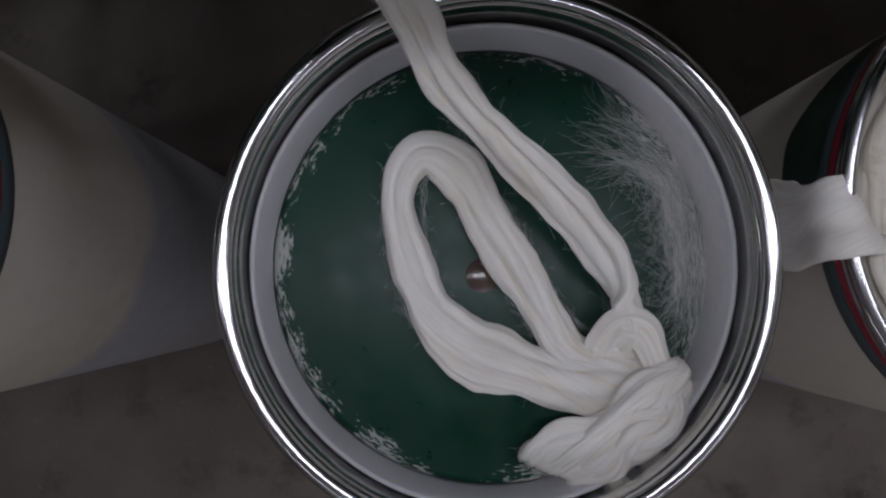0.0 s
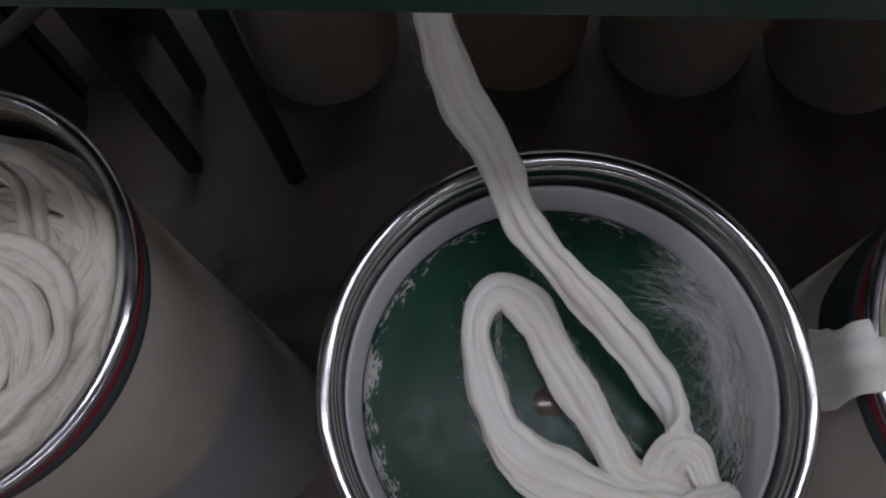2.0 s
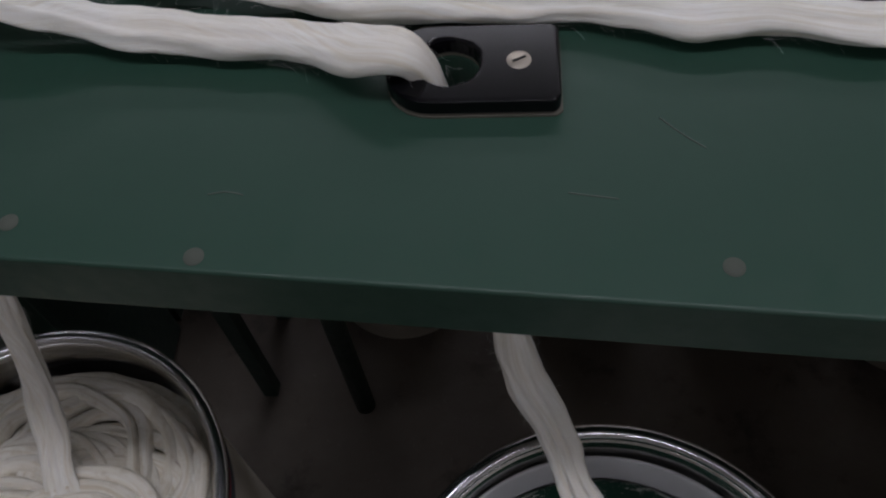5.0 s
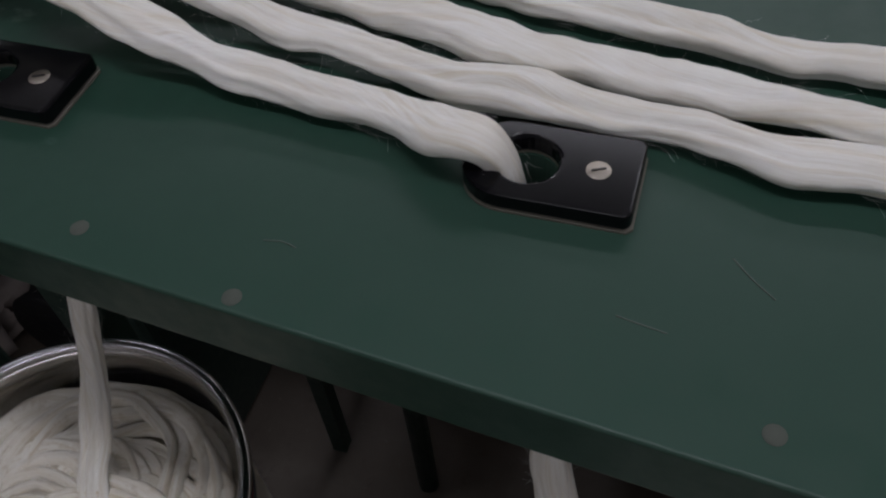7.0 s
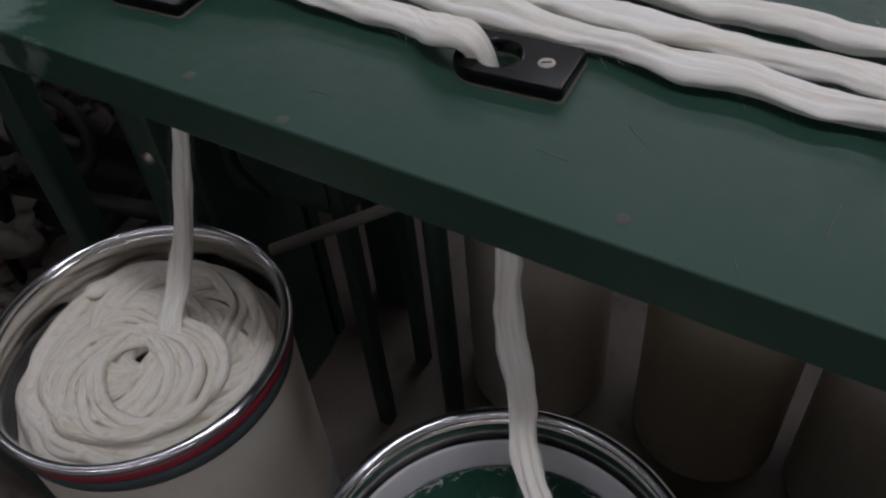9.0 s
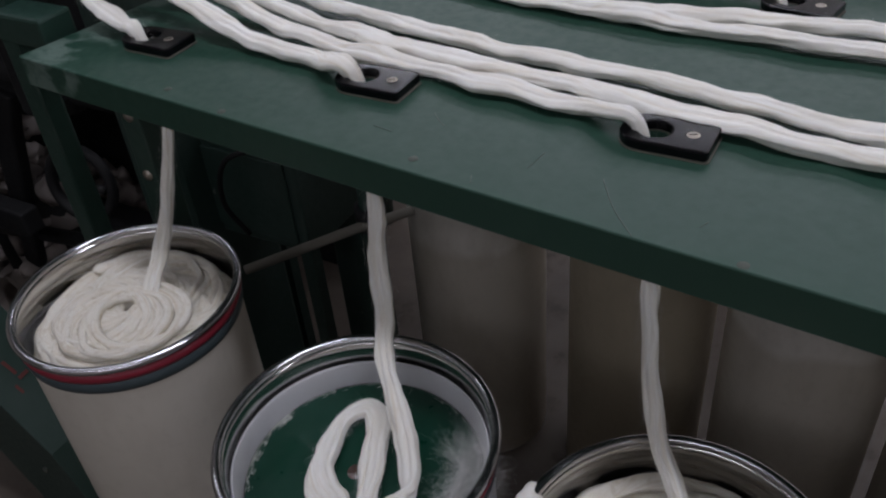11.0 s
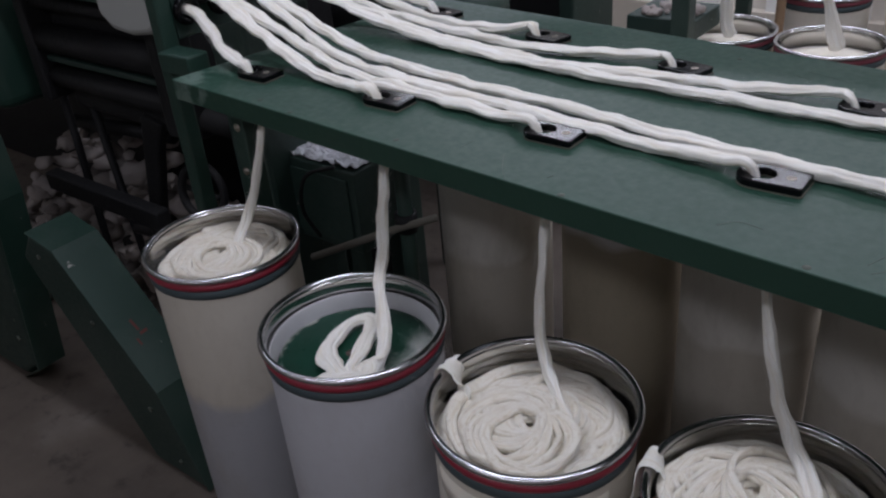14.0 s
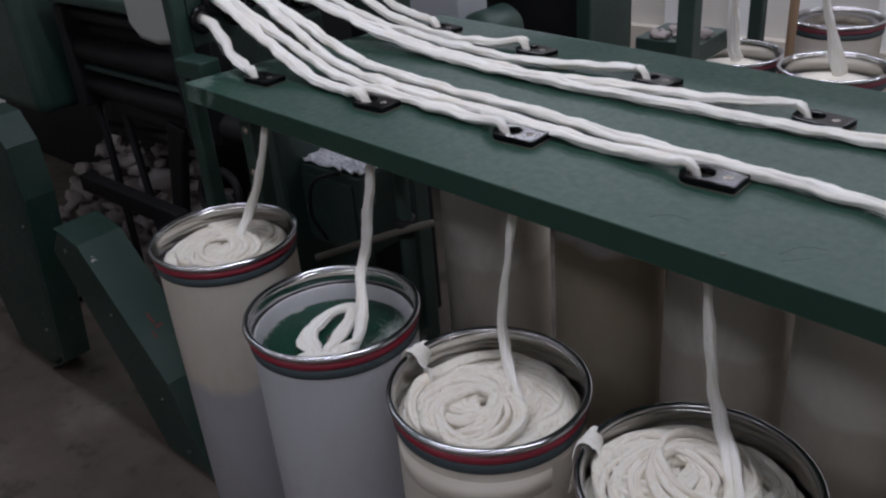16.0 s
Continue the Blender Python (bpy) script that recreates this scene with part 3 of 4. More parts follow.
# ---- cans ----


def sliver_can(label, wall, dull=False, h=1.2, collar=0.085):
    c = thing("sliver_can", label, "can", group="sliver cans in a row")
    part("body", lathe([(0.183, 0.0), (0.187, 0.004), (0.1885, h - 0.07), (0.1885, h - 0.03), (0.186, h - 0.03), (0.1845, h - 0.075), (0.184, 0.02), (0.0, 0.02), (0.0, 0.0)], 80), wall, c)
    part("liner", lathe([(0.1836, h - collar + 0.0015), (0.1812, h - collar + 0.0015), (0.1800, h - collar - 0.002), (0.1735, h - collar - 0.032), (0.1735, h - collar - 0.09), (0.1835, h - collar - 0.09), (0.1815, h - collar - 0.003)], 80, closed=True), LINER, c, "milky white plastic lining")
    part("steel_collar", lathe([(0.1905, h - 0.052), (0.1905, h - 0.004), (0.1868, h - 0.004), (0.1852, h - 0.010), (0.1838, h - collar), (0.1860, h - collar - 0.001), (0.1862, h - 0.030)], 96, closed=True), STEEL_BAND, c, "bright steel collar")
    part("rim", ring(0.1938, 0.0074, h - 0.002, 112, 14, 1.0), CHROME, c, "polished steel rolled rim")
    part("red_band", lathe([(0.1895, h - 0.030), (0.195, h - 0.029), (0.1968, h - 0.022), (0.195, h - 0.014), (0.1895, h - 0.013)], 96), DULL_RED if dull else RED_BAND, c, "red rubber band")
    part("grey_band", lathe([(0.1885, h - 0.055), (0.1925, h - 0.054), (0.1935, h - 0.046), (0.1930, h - 0.0315), (0.1885, h - 0.031)], 96), GREY_BAND, c, "dark grey rubber band")
    return c


def spring_disc(c, z):
    d = part("spring_disc", lathe([(0.0, 0.0), (0.1665, 0.0), (0.1715, -0.0015), (0.173, -0.006), (0.170, -0.010), (0.0, -0.010)], 96), DISC, c, "green painted disc with its edge worn bare", place=pose(0, 0, z))
    part("hub", lathe([(0.0, 0.0010), (0.0125, 0.0010), (0.0135, 0.0002)], 28), HUB, d, "worn metal hub", place=pose(-0.0075, -0.008, 0))
    part("spring_tube", lathe([(0.05, -0.010), (0.05, 0.02 - z), (0.045, 0.02 - z), (0.045, -0.010)], 32, closed=True), BLACK_IRON, d)
    return d


CANS = [(-0.557, 0.106), (0.0, 0.0), (0.449, 0.0), (0.887, -0.003), (1.325, -0.005)]
full = sliver_can("tall milky plastic can with steel rim, filled with sliver", WALL_FULL)
full.matrix_basis = pose(*CANS[0], 0)
for (cx, cy), turn in zip(CANS[3:], (160, 250)):
    copy_thing(full, pose(cx, cy, 0, 0, 0, turn))
neighbour = copy_thing(full, pose(*CANS[2], 0, 0, 0, 70))
bm = bmesh.new()
arc = [[bm.verts.new((r * math.cos(radians(d)), r * math.sin(radians(d)), z)) for r, z in ((0.1889, 1.055 + 0.0011 * abs(d - 82)), (0.1894, 1.06 + 0.0011 * abs(d - 82)), (0.1894, 1.138), (0.1889, 1.140))] for d in range(52, 109, 4)]
for p, q in zip(arc, arc[1:]):
    for k in range(3):
        bm.faces.new((p[k], q[k], q[k + 1], p[k + 1]))
part("patch", bm, DARK_GREEN, neighbour, "dark green patch on the plastic")
empty = sliver_can("tall pale plastic can, nearly empty, green disc showing", WALL_EMPTY, h=1.213, collar=0.042)
empty.matrix_basis = pose(*CANS[1], 0)
spring_disc(empty, 1.136)

REAR_CANS = [(-0.38, 1.07), (0.09, 1.08), (0.50, 1.04), (0.90, 0.97), (1.31, 0.92)]
old = sliver_can("tall old plastic can, stained brownish, standing under the table", WALL_OLD, True)
old.matrix_basis = pose(*REAR_CANS[0], 0)
for (cx, cy), turn in zip(REAR_CANS[2:], (130, 200, 300)):
    copy_thing(old, pose(cx, cy, 0, 0, 0, turn))
stained = sliver_can("tall old plastic can, pale above a brown-stained lower part", WALL_STAINED, True)
stained.matrix_basis = pose(*REAR_CANS[1], 0)
for cx, cy in ((-0.10, 2.30), (0.31, 2.28), (0.08, 3.0), (0.52, 3.05)):
    copy_thing(old, pose(cx, cy, 0, 0, 0, 77 * cx))


# ---- slivers ----
def rosette(cx, cy, z, loops, orbits, a, b, seed, rise, lift, mess):
    """Sliver as the coiler lays it: round loops whose middle travels in a circle, each lapped on the last, round a small hole."""
    pts, per = [], 16
    for i in range(int(loops * orbits * per)):
        th = 2 * math.pi * i / per + seed
        k = i / per
        phi = 2 * math.pi * k / loops + 1.7 * seed
        r1 = a * (1 + mess * noise.noise(Vector((k * 0.9, 3.0, seed))) + 0.5 * mess * noise.noise(Vector((2 * math.cos(th), 2 * math.sin(th), k * 0.6 + seed))))
        r2 = b * (1 + 0.6 * mess * noise.noise(Vector((k * 0.7, 9.0, seed))))
        x, y = r2 * math.cos(phi) + r1 * math.cos(th), r2 * math.sin(phi) + r1 * math.sin(th)
        out = math.hypot(x, y) / (a + b)
        h = rise * (1 - out * out) + lift * k / loops + 0.045 * mess * noise.noise(Vector((9 * x, 9 * y, k * 0.5 + seed)))
        pts.append((cx + x, cy + y, z + h))
    return pts


def wall_rings(cx, cy, z, seed, count=3, r=0.160):
    rnd = random.Random(seed)
    pts = []
    for i in range(count * 14):
        th = 2 * math.pi * i / 14 + seed
        q = r - 0.006 * (i // 14) + rnd.uniform(-0.004, 0.004)
        pts.append((cx + q * math.cos(th), cy + q * math.sin(th), z + 0.010 * i / 14 + rnd.uniform(-0.003, 0.003)))
    return pts


def dome(z, r, rise):
    return lathe([(0.0, z + rise * 0.2), (0.02, z + rise * 0.5), (0.05, z + rise), (0.10, z + 0.6 * rise), (r, z), (r, z - 0.05), (0.0, z - 0.05)], 40)


def hole_path(p):
    """Up through the hole of a guide plate and over its round end."""
    q = lambda a, z: (*plate_point(p, a), z)
    return [q(HOLE - 0.004, 1.51), q(HOLE - 0.009, 1.55), q(HOLE - 0.016, 1.586), q(HOLE - 0.031, 1.607), (*plate_point(p, -0.018, 0.008), 1.602)]


def sliver(label, table_points, p, seed, hanging=None, width=0.033, height=0.023, hang=0.033, foot=1.0, turn=2.2):
    s = thing("cotton_sliver", label, "sliver", group="cotton slivers")
    way = hole_path(p) + table_points
    part("table_length", strand(way, width, height, seed, lumps=0.21, wander=0.004, folds=2, deep=0.45, swell=((0, 0.58), (0.12 if len(way) < 10 else 0.07, 0.62), (0.24 if len(way) < 10 else 0.14, 1), (1, 0.95))), SLIVER, s)
    tagged(part("fuzz", stray(way, 900, seed, spread=0.0165, length=0.013), FIBRE, s, "fine loose cotton fibres"), kind="stuff")
    if hanging:
        line = hanging + [(*plate_point(p, HOLE), 1.505), (*plate_point(p, HOLE - 0.004), 1.55)]
        part("hanging_length", strand(line, hang, 0.020, seed + 20, around=60, twist=turn, lumps=0.22, up=(0.2, -1, 0.1), wander=0.0035, folds=2, deep=0.8, swell=((0, foot), (0.35, foot), (0.62, 1), (1, 0.9))), SLIVER, s)
        tagged(part("fuzz", stray(line, 500, seed + 20, spread=0.0165, length=0.013), FIBRE, s, "fine loose cotton fibres"), kind="stuff")
    return s


Z = 1.592
P1 = [(-0.70, 0.330, 1.635), (-0.80, 0.360, 1.692), (-0.90, 0.366, 1.705)]
P2 = [(-0.222, 0.325, Z + 0.001), (-0.268, 0.333, Z), (-0.321, 0.342, Z), (-0.385, 0.353, Z + 0.006), (-0.59, 0.386, 1.655), (-0.80, 0.412, 1.738), (-0.90, 0.418, 1.76)]
P3 = [(0.199, 0.332, Z), (0.128, 0.338, Z), (0.034, 0.347, Z), (-0.078, 0.362, Z), (-0.201, 0.375, Z), (-0.288, 0.390, Z + 0.004), (-0.42, 0.412, 1.61), (-0.60, 0.435, 1.665), (-0.80, 0.440, 1.742), (-0.90, 0.445, 1.765)]
P4 = [(0.558, 0.328, Z), (0.405, 0.344, Z), (0.255, 0.366, Z), (0.117, 0.384, Z), (0.017, 0.397, Z), (-0.130, 0.414, Z), (-0.375, 0.458, Z + 0.006), (-0.60, 0.500, 1.655), (-0.80, 0.527, 1.730), (-0.90, 0.535, 1.75)]
P5 = [(1.019, 0.322, Z), (0.866, 0.347, Z), (0.716, 0.363, Z), (0.514, 0.386, Z), (0.359, 0.412, Z), (0.185, 0.438, Z), (0.003, 0.453, Z), (-0.214, 0.492, Z), (-0.40, 0.522, 1.605), (-0.62, 0.555, 1.66), (-0.80, 0.565, 1.722), (-0.90, 0.57, 1.74)]
Q1 = [(-0.66, 0.985, 1.61), (-0.80, 1.025, 1.645), (-0.90, 1.04, 1.66)]
Q2 = [(-0.193, 0.835, Z), (-0.361, 0.848, Z), (-0.60, 0.895, 1.607), (-0.80, 0.930, 1.656), (-0.90, 0.94, 1.67)]
Q3 = [(0.132, 0.752, Z), (-0.036, 0.742, Z), (-0.28, 0.782, Z), (-0.55, 0.800, 1.61), (-0.80, 0.812, 1.672), (-0.90, 0.82, 1.685)]
Q4 = [(0.544, 0.682, Z), (0.343, 0.664, Z), (0.117, 0.654, Z), (-0.088, 0.680, Z), (-0.359, 0.722, 1.60), (-0.62, 0.735, 1.645), (-0.80, 0.737, 1.685), (-0.90, 0.74, 1.70)]
Q5 = [(0.935, 0.602, Z), (0.815, 0.598, Z), (0.640, 0.606, Z), (0.442, 0.612, Z), (0.209, 0.622, Z), (0.032, 0.640, Z), (-0.20, 0.672, Z), (-0.45, 0.695, 1.615), (-0.66, 0.703, 1.665), (-0.80, 0.705, 1.69), (-0.90, 0.71, 1.70)]

H1 = [(-0.515, 0.09, 1.165), (-0.525, 0.12, 1.18), (-0.535, 0.18, 1.235), (-0.548, 0.25, 1.33), (-0.546, 0.295, 1.45)]
H2 = [(0.085, -0.078, 1.158), (0.100, -0.064, 1.160), (0.099, -0.042, 1.162), (0.088, -0.012, 1.168), (0.050, 0.038, 1.190), (0.010, 0.082, 1.215), (-0.020, 0.119, 1.240), (-0.044, 0.159, 1.275), (-0.068, 0.195, 1.310), (-0.087, 0.224, 1.360), (-0.107, 0.265, 1.435)]
H3 = [(0.53, 0.0, 1.176), (0.485, 0.035, 1.183), (0.430, 0.085, 1.205), (0.372, 0.15, 1.26), (0.335, 0.22, 1.34), (0.315, 0.27, 1.42), (0.304, 0.295, 1.47)]
H4 = [(0.975, -0.05, 1.195), (0.925, 0.03, 1.225), (0.865, 0.11, 1.25), (0.80, 0.21, 1.30), (0.750, 0.285, 1.40)]
H5 = [(1.36, 0.02, 1.16), (1.31, 0.14, 1.26), (1.22, 0.26, 1.40)]

sliver_1 = sliver("white cotton sliver rising from a full can through a guide", P1, FRONT[0], 1, H1)
sliver_2 = sliver("white cotton sliver drawn from its last loops on a green disc", P2, FRONT[1], 2, H2, 0.036, 0.024, 0.031, 1.32, 0.5)
sliver_3 = sliver("white cotton sliver rising from a coiled can through a guide", P3, FRONT[2], 3, H3)
sliver_4 = sliver("white cotton sliver rising from a heaped can through a guide", P4, FRONT[3], 4, H4)
sliver_5 = sliver("white cotton sliver lying along the green table", P5, FRONT[4], 5, H5)
for i, (way, p) in enumerate(zip((Q1, Q2, Q3, Q4, Q5), REAR)):
    sliver("white cotton sliver lying along the green table", way, p, 6 + i)

# last loops on the green disc
LOOP = [(0.112, -0.080, 1.166), (0.080, -0.080, 1.160), (0.052, -0.066, 1.155), (0.033, -0.036, 1.152), (0.018, -0.004, 1.151), (0.004, 0.028, 1.151), (-0.012, 0.062, 1.151), (-0.030, 0.084, 1.152),
        (-0.048, 0.088, 1.154), (-0.061, 0.072, 1.152), (-0.065, 0.044, 1.151), (-0.063, 0.012, 1.151), (-0.055, -0.026, 1.151), (-0.034, -0.053, 1.152), (-0.002, -0.074, 1.153), (0.038, -0.091, 1.156), (0.080, -0.101, 1.163), (0.122, -0.112, 1.166)]
part("loop", strand(LOOP, 0.036, 0.020, 31, step=0.0035, around=64, lumps=0.26, wander=0.003, folds=2, deep=0.75, twist=0.4, swell=((0, 0.9), (0.2, 1.0), (0.32, 1.05), (0.45, 0.82), (0.62, 0.9), (0.74, 1.3), (0.88, 1.45), (1, 1.2))), SLIVER, sliver_2)
tagged(part("fuzz", stray(LOOP, 1400, 31, spread=0.0175, length=0.013), FIBRE, sliver_2, "fine loose cotton fibres"), kind="stuff")
# crumpled bundle: wide folds that fan out from one pinch
rnd = random.Random(12)
for k in range(11):
    u = k / 10
    far = Vector((0.020 + 0.060 * u, -0.128 - 0.036 * math.sin(math.pi * (0.25 + 0.6 * u)), 1.153 + 0.004 * (k % 3)))
    pinch = Vector((0.128 - 0.010 * u, -0.098 - 0.022 * u, 1.166 + 0.003 * (k % 2)))
    side = (pinch - far).cross(Vector((0, 0, 1))).normalized()
    mids = [far.lerp(pinch, q) + side * rnd.uniform(-0.008, 0.008) + Vector((0, 0, 0.016 * math.sin(math.pi * q) + rnd.uniform(-0.002, 0.004))) for q in (0.22, 0.48, 0.75)]
    tuck = far + Vector((0.012, 0.016 - 0.008 * u, -0.006))
    FOLD = [tuple(q) for q in (tuck, far, *mids, pinch, pinch + Vector((0.008, 0.012, -0.010)))]
    part("fold", strand(FOLD, 0.026, 0.017, 70 + k, step=0.003, around=48, lumps=0.28, wander=0.005, folds=3, deep=0.85, twist=rnd.uniform(-9, 9)), SLIVER, sliver_2)
    tagged(part("fuzz", stray(FOLD, 160, 80 + k, spread=0.014, length=0.013), FIBRE, sliver_2, "fine loose cotton fibres"), kind="stuff")
CURL = [(0.070, -0.082, 1.158), (0.078, -0.066, 1.166), (0.090, -0.056, 1.176), (0.104, -0.062, 1.176), (0.112, -0.080, 1.172), (0.118, -0.098, 1.168)]
part("curl", strand(CURL, 0.028, 0.020, 33, step=0.003, around=48, lumps=0.25, deep=0.8, twist=6), SLIVER, sliver_2)
WISP = [(0.155, -0.06, 1.155), (0.160, 0.0, 1.156), (0.150, 0.06, 1.152), (0.120, 0.085, 1.148)]
tagged(part("wisp", stray(WISP, 3200, 34, spread=0.020, length=0.045, radius=0.00005, loose=True), FIBRE, sliver_2, "thin wisp of loose fibres"), kind="stuff")


def hollow(z, r):
    return lathe([(0.0, z - 0.05), (0.016, z - 0.045), (0.026, z - 0.014), (0.05, z - 0.004), (0.09, z - 0.004), (r, z - 0.014), (r, z - 0.06), (0.0, z - 0.06)], 40)


def fill(s, cx, cy, z, seed, mid, turn, mess=0.08, rise=0.014, top=0.016, size=1.0):
    """The packed top of a can: rings along the wall, a wide rosette of loops and a smaller one lying on it, off the middle."""
    mx, my = cx + mid[0], cy + mid[1]
    part("core", hollow(z - 0.002, 0.176), SLIVER_CAN, s, place=pose(0.5 * (mx + cx), 0.5 * (my + cy), 0))
    part("coil", strand(wall_rings(cx, cy, z - 0.012, seed, 4, 0.168), 0.028, 0.015, seed + 3, step=0.007, around=18, lumps=0.18, wander=0.004, folds=2), SLIVER_CAN, s)
    low = rosette(cx + 0.4 * mid[0], cy + 0.4 * mid[1], z, 25, 1.15, 0.090, 0.066, turn, rise, 0.024, mess)
    part("coil", strand(low, 0.0175, 0.019, seed, step=0.005, around=16, lumps=0.24, wander=0.004, folds=1, deep=0.5), SLIVER_CAN, s)
    high = rosette(mx, my, z + top, 20, 1.3, 0.071 * size, 0.045 * size, turn + 2.0, rise, 0.022, mess)
    part("coil", strand(high, 0.0155, 0.018, seed + 5, step=0.0045, around=16, lumps=0.24, wander=0.004, folds=1, deep=0.5), SLIVER_CAN, s)
    tagged(part("fuzz", stray(low + high, 900, seed, spread=0.012, length=0.012), FIBRE, s, "fine loose cotton fibres"), kind="stuff")


fill(sliver_1, *CANS[0], 1.136, 41, (0.014, -0.020), 0.6, 0.10)
fill(sliver_3, *CANS[2], 1.138, 43, (0.016, -0.044), 0.2, 0.11, 0.016, 0.020)
fill(sliver_4, *CANS[3], 1.140, 45, (-0.034, -0.010), 1.1, 0.20, 0.034, 0.030, 1.1)
fill(sliver_5, *CANS[4], 1.136, 47, (0.0, 0.0), 0.4)


# ends of sliver laid over two rims
def rim_end(s, cx, cy, deg, seed):
    a = radians(deg)
    d = lambda r, z, side=0.0: (cx + r * math.cos(a) - side * math.sin(a), cy + r * math.sin(a) + side * math.cos(a), z)
    line = [d(0.135, 1.145, 0.03), d(0.165, 1.165, 0.01), d(0.178, 1.195), d(0.193, 1.207), d(0.209, 1.195), d(0.213, 1.150), d(0.222, 1.10, -0.01), d(0.232, 1.06, -0.02)]
    part("rim_end", strand(line, 0.064, 0.009, seed, step=0.004, around=40, lumps=0.15, deep=0.5, folds=5, up=(math.cos(a), math.sin(a), 0.6)), SLIVER, s, "loose end hung over the rim")


rim_end(sliver_3, *CANS[2], 178, 51)
rim_end(sliver_4, *CANS[3], 185, 52)

# ---- machine and clutter beyond the table's end ----
m = thing("drawing_machine", "dark green cast machine head with black ironwork", "machine")
soften(part("headstock", box(-3.25, -2.28, 0.42, 1.30, 1.13, 2.3), MACHINE_GREEN, m, smooth=False), 0.05, 4)
part("oil_plug", lathe([(0.0, -0.015), (0.018, -0.012), (0.022, 0.0)], 16), BLACK_IRON, m, place=pose(-2.56, 0.42, 1.52, 90))
soften(part("cover", box(-2.20, -1.50, 0.50, 1.25, 1.615, 1.66), MACHINE_GREEN, m, smooth=False), 0.012)
soften(part("gear_case", box(-2.1, -1.30, 0.62, 1.35, 1.12, 1.615), BLACK_IRON, m, smooth=False), 0.03, 3)
soften(part("side_frame", box(-1.14, -0.97, 0.62, 0.92, 0.0, 1.6), DARK_GREEN, m, smooth=False), 0.02)
for x0, y0, z0, x1, y1, z1, sr in ((-2.35, 0.66, 1.20, -1.14, 0.66, 1.20, 0.045), (-2.30, 0.70, 1.0, -1.75, 0.80, 0.99, 0.03), (-1.9, 0.62, 0.62, -1.14, 0.70, 0.66, 0.024)):
    part("shaft", pipe([(x0, y0, z0), (x1, y1, z1)], sr, 16), BLACK_IRON, m)
soften(part("lever", prism([(-1.80, 0.52), (-1.74, 0.50), (-1.56, 1.04), (-1.50, 1.16), (-1.62, 1.18), (-1.66, 1.04)], 0.60, 0.64), BLACK_IRON, m, smooth=False), 0.01)
part("hand_wheel", ring(0.10, 0.016, 0, 40, 12), BLACK_IRON, m, place=pose(-1.34, 0.60, 0.93, 80, 0, 10))
part("spoke", pipe([(-1.43, 0.60, 0.93), (-1.25, 0.60, 0.93)], 0.012, 8), BLACK_IRON, m)
part("pulley", lathe([(0.0, -0.05), (0.13, -0.05), (0.14, -0.04), (0.125, 0.0), (0.14, 0.04), (0.13, 0.05), (0.0, 0.05)], 40), BLACK_IRON, m, place=pose(-1.30, 0.72, 0.38, 90))
for rz, rr in ((1.56, 0.030), (1.42, 0.055), (1.27, 0.042)):
    part("roller", pipe([(-2.08, 0.585, rz), (-1.32, 0.585, rz)], rr, 20), BLACK_IRON, m)
soften(part("ledge", box(-2.1, -1.30, 0.56, 0.64, 1.335, 1.355), DARK_GREEN, m, smooth=False), 0.004)
for ex in (-2.11, -1.31):
    soften(part("bearing", box(ex - 0.03, ex + 0.03, 0.52, 0.66, 1.18, 1.60), BLACK_IRON, m, smooth=False), 0.012)
for lx, lean in ((-2.24, 0.03), (-1.90, -0.10)):
    part("stay", pipe([(lx, 0.64, 0.0), (lx + lean, 0.64, 1.15)], 0.017, 10), BLACK_IRON, m)
soften(part("rail", box(-2.3, -1.52, 0.50, 0.56, 0.76, 0.84), BLACK_IRON, m, smooth=False), 0.008)
soften(part("rail", box(-1.62, -1.14, 0.52, 0.60, 0.24, 0.34), BLACK_IRON, m, smooth=False), 0.008)



def bolt(parent, x, y, z, rx=0, ry=0, rz=0, r=0.011):
    part("bolt", lathe([(0.0, 0.009), (0.7 * r, 0.008), (r, 0.005), (r, -0.002)], 12), SCREW_DULL, parent, place=pose(x, y, z, rx, ry, rz))


# added black sheet: hides the bright floor so the space behind stays dark
soften(part("dark_backing", box(-5.6, -1.14, 1.50, 1.56, 0.0, 1.40), BLACK_IRON, m, smooth=False), 0.01)
soften(part("oil_tray", box(-2.30, -1.60, 0.74, 1.10, 0.34, 0.40), BLACK_IRON, m, smooth=False), 0.012)
guard = thing("belt_guard", "dark green slanted sheet steel belt guard with worn paint", "machine guard", pose(0.10, 0, 0) @ Matrix.Diagonal((1, 1, 0.93, 1)))
soften(part("shell", prism([(-1.98, 0.80), (-1.88, 0.93), (-1.72, 0.90), (-1.30, 0.42), (-1.14, 0.0), (-1.46, 0.0), (-1.66, 0.34)], 0.135, 0.305), DARK_GREEN, guard, "dark green side sheet", smooth=False), 0.02, 3)
soften(part("top_strip", prism([(-1.885, 0.934), (-1.88, 0.940), (-1.714, 0.908), (-1.292, 0.424), (-1.134, 0.01), (-1.140, 0.006), (-1.299, 0.420), (-1.719, 0.902)], 0.128, 0.312), MACHINE_GREEN, guard, "folded cover strip, paint rubbed", smooth=False), 0.002)
for bx, bz in ((-1.84, 0.84), (-1.60, 0.62), (-1.38, 0.30), (-1.28, 0.08)):
    bolt(guard, bx, 0.134, bz, 90)
for u, v, w, h in ((0.60, 0.21, 0.05, 0.010), (0.66, 0.225, 0.012, 0.034), (0.70, 0.19, 0.03, 0.008)):
    part("paint_mark", box(-w / 2, w / 2, -h / 2, h / 2, 0.0, 0.0008), RED_MARK, guard, "red paint dab", smooth=False, place=pose(-1.714 + 0.422 * u, v, 0.908 - 0.484 * u + 0.0012, 0, 48.9, 8))
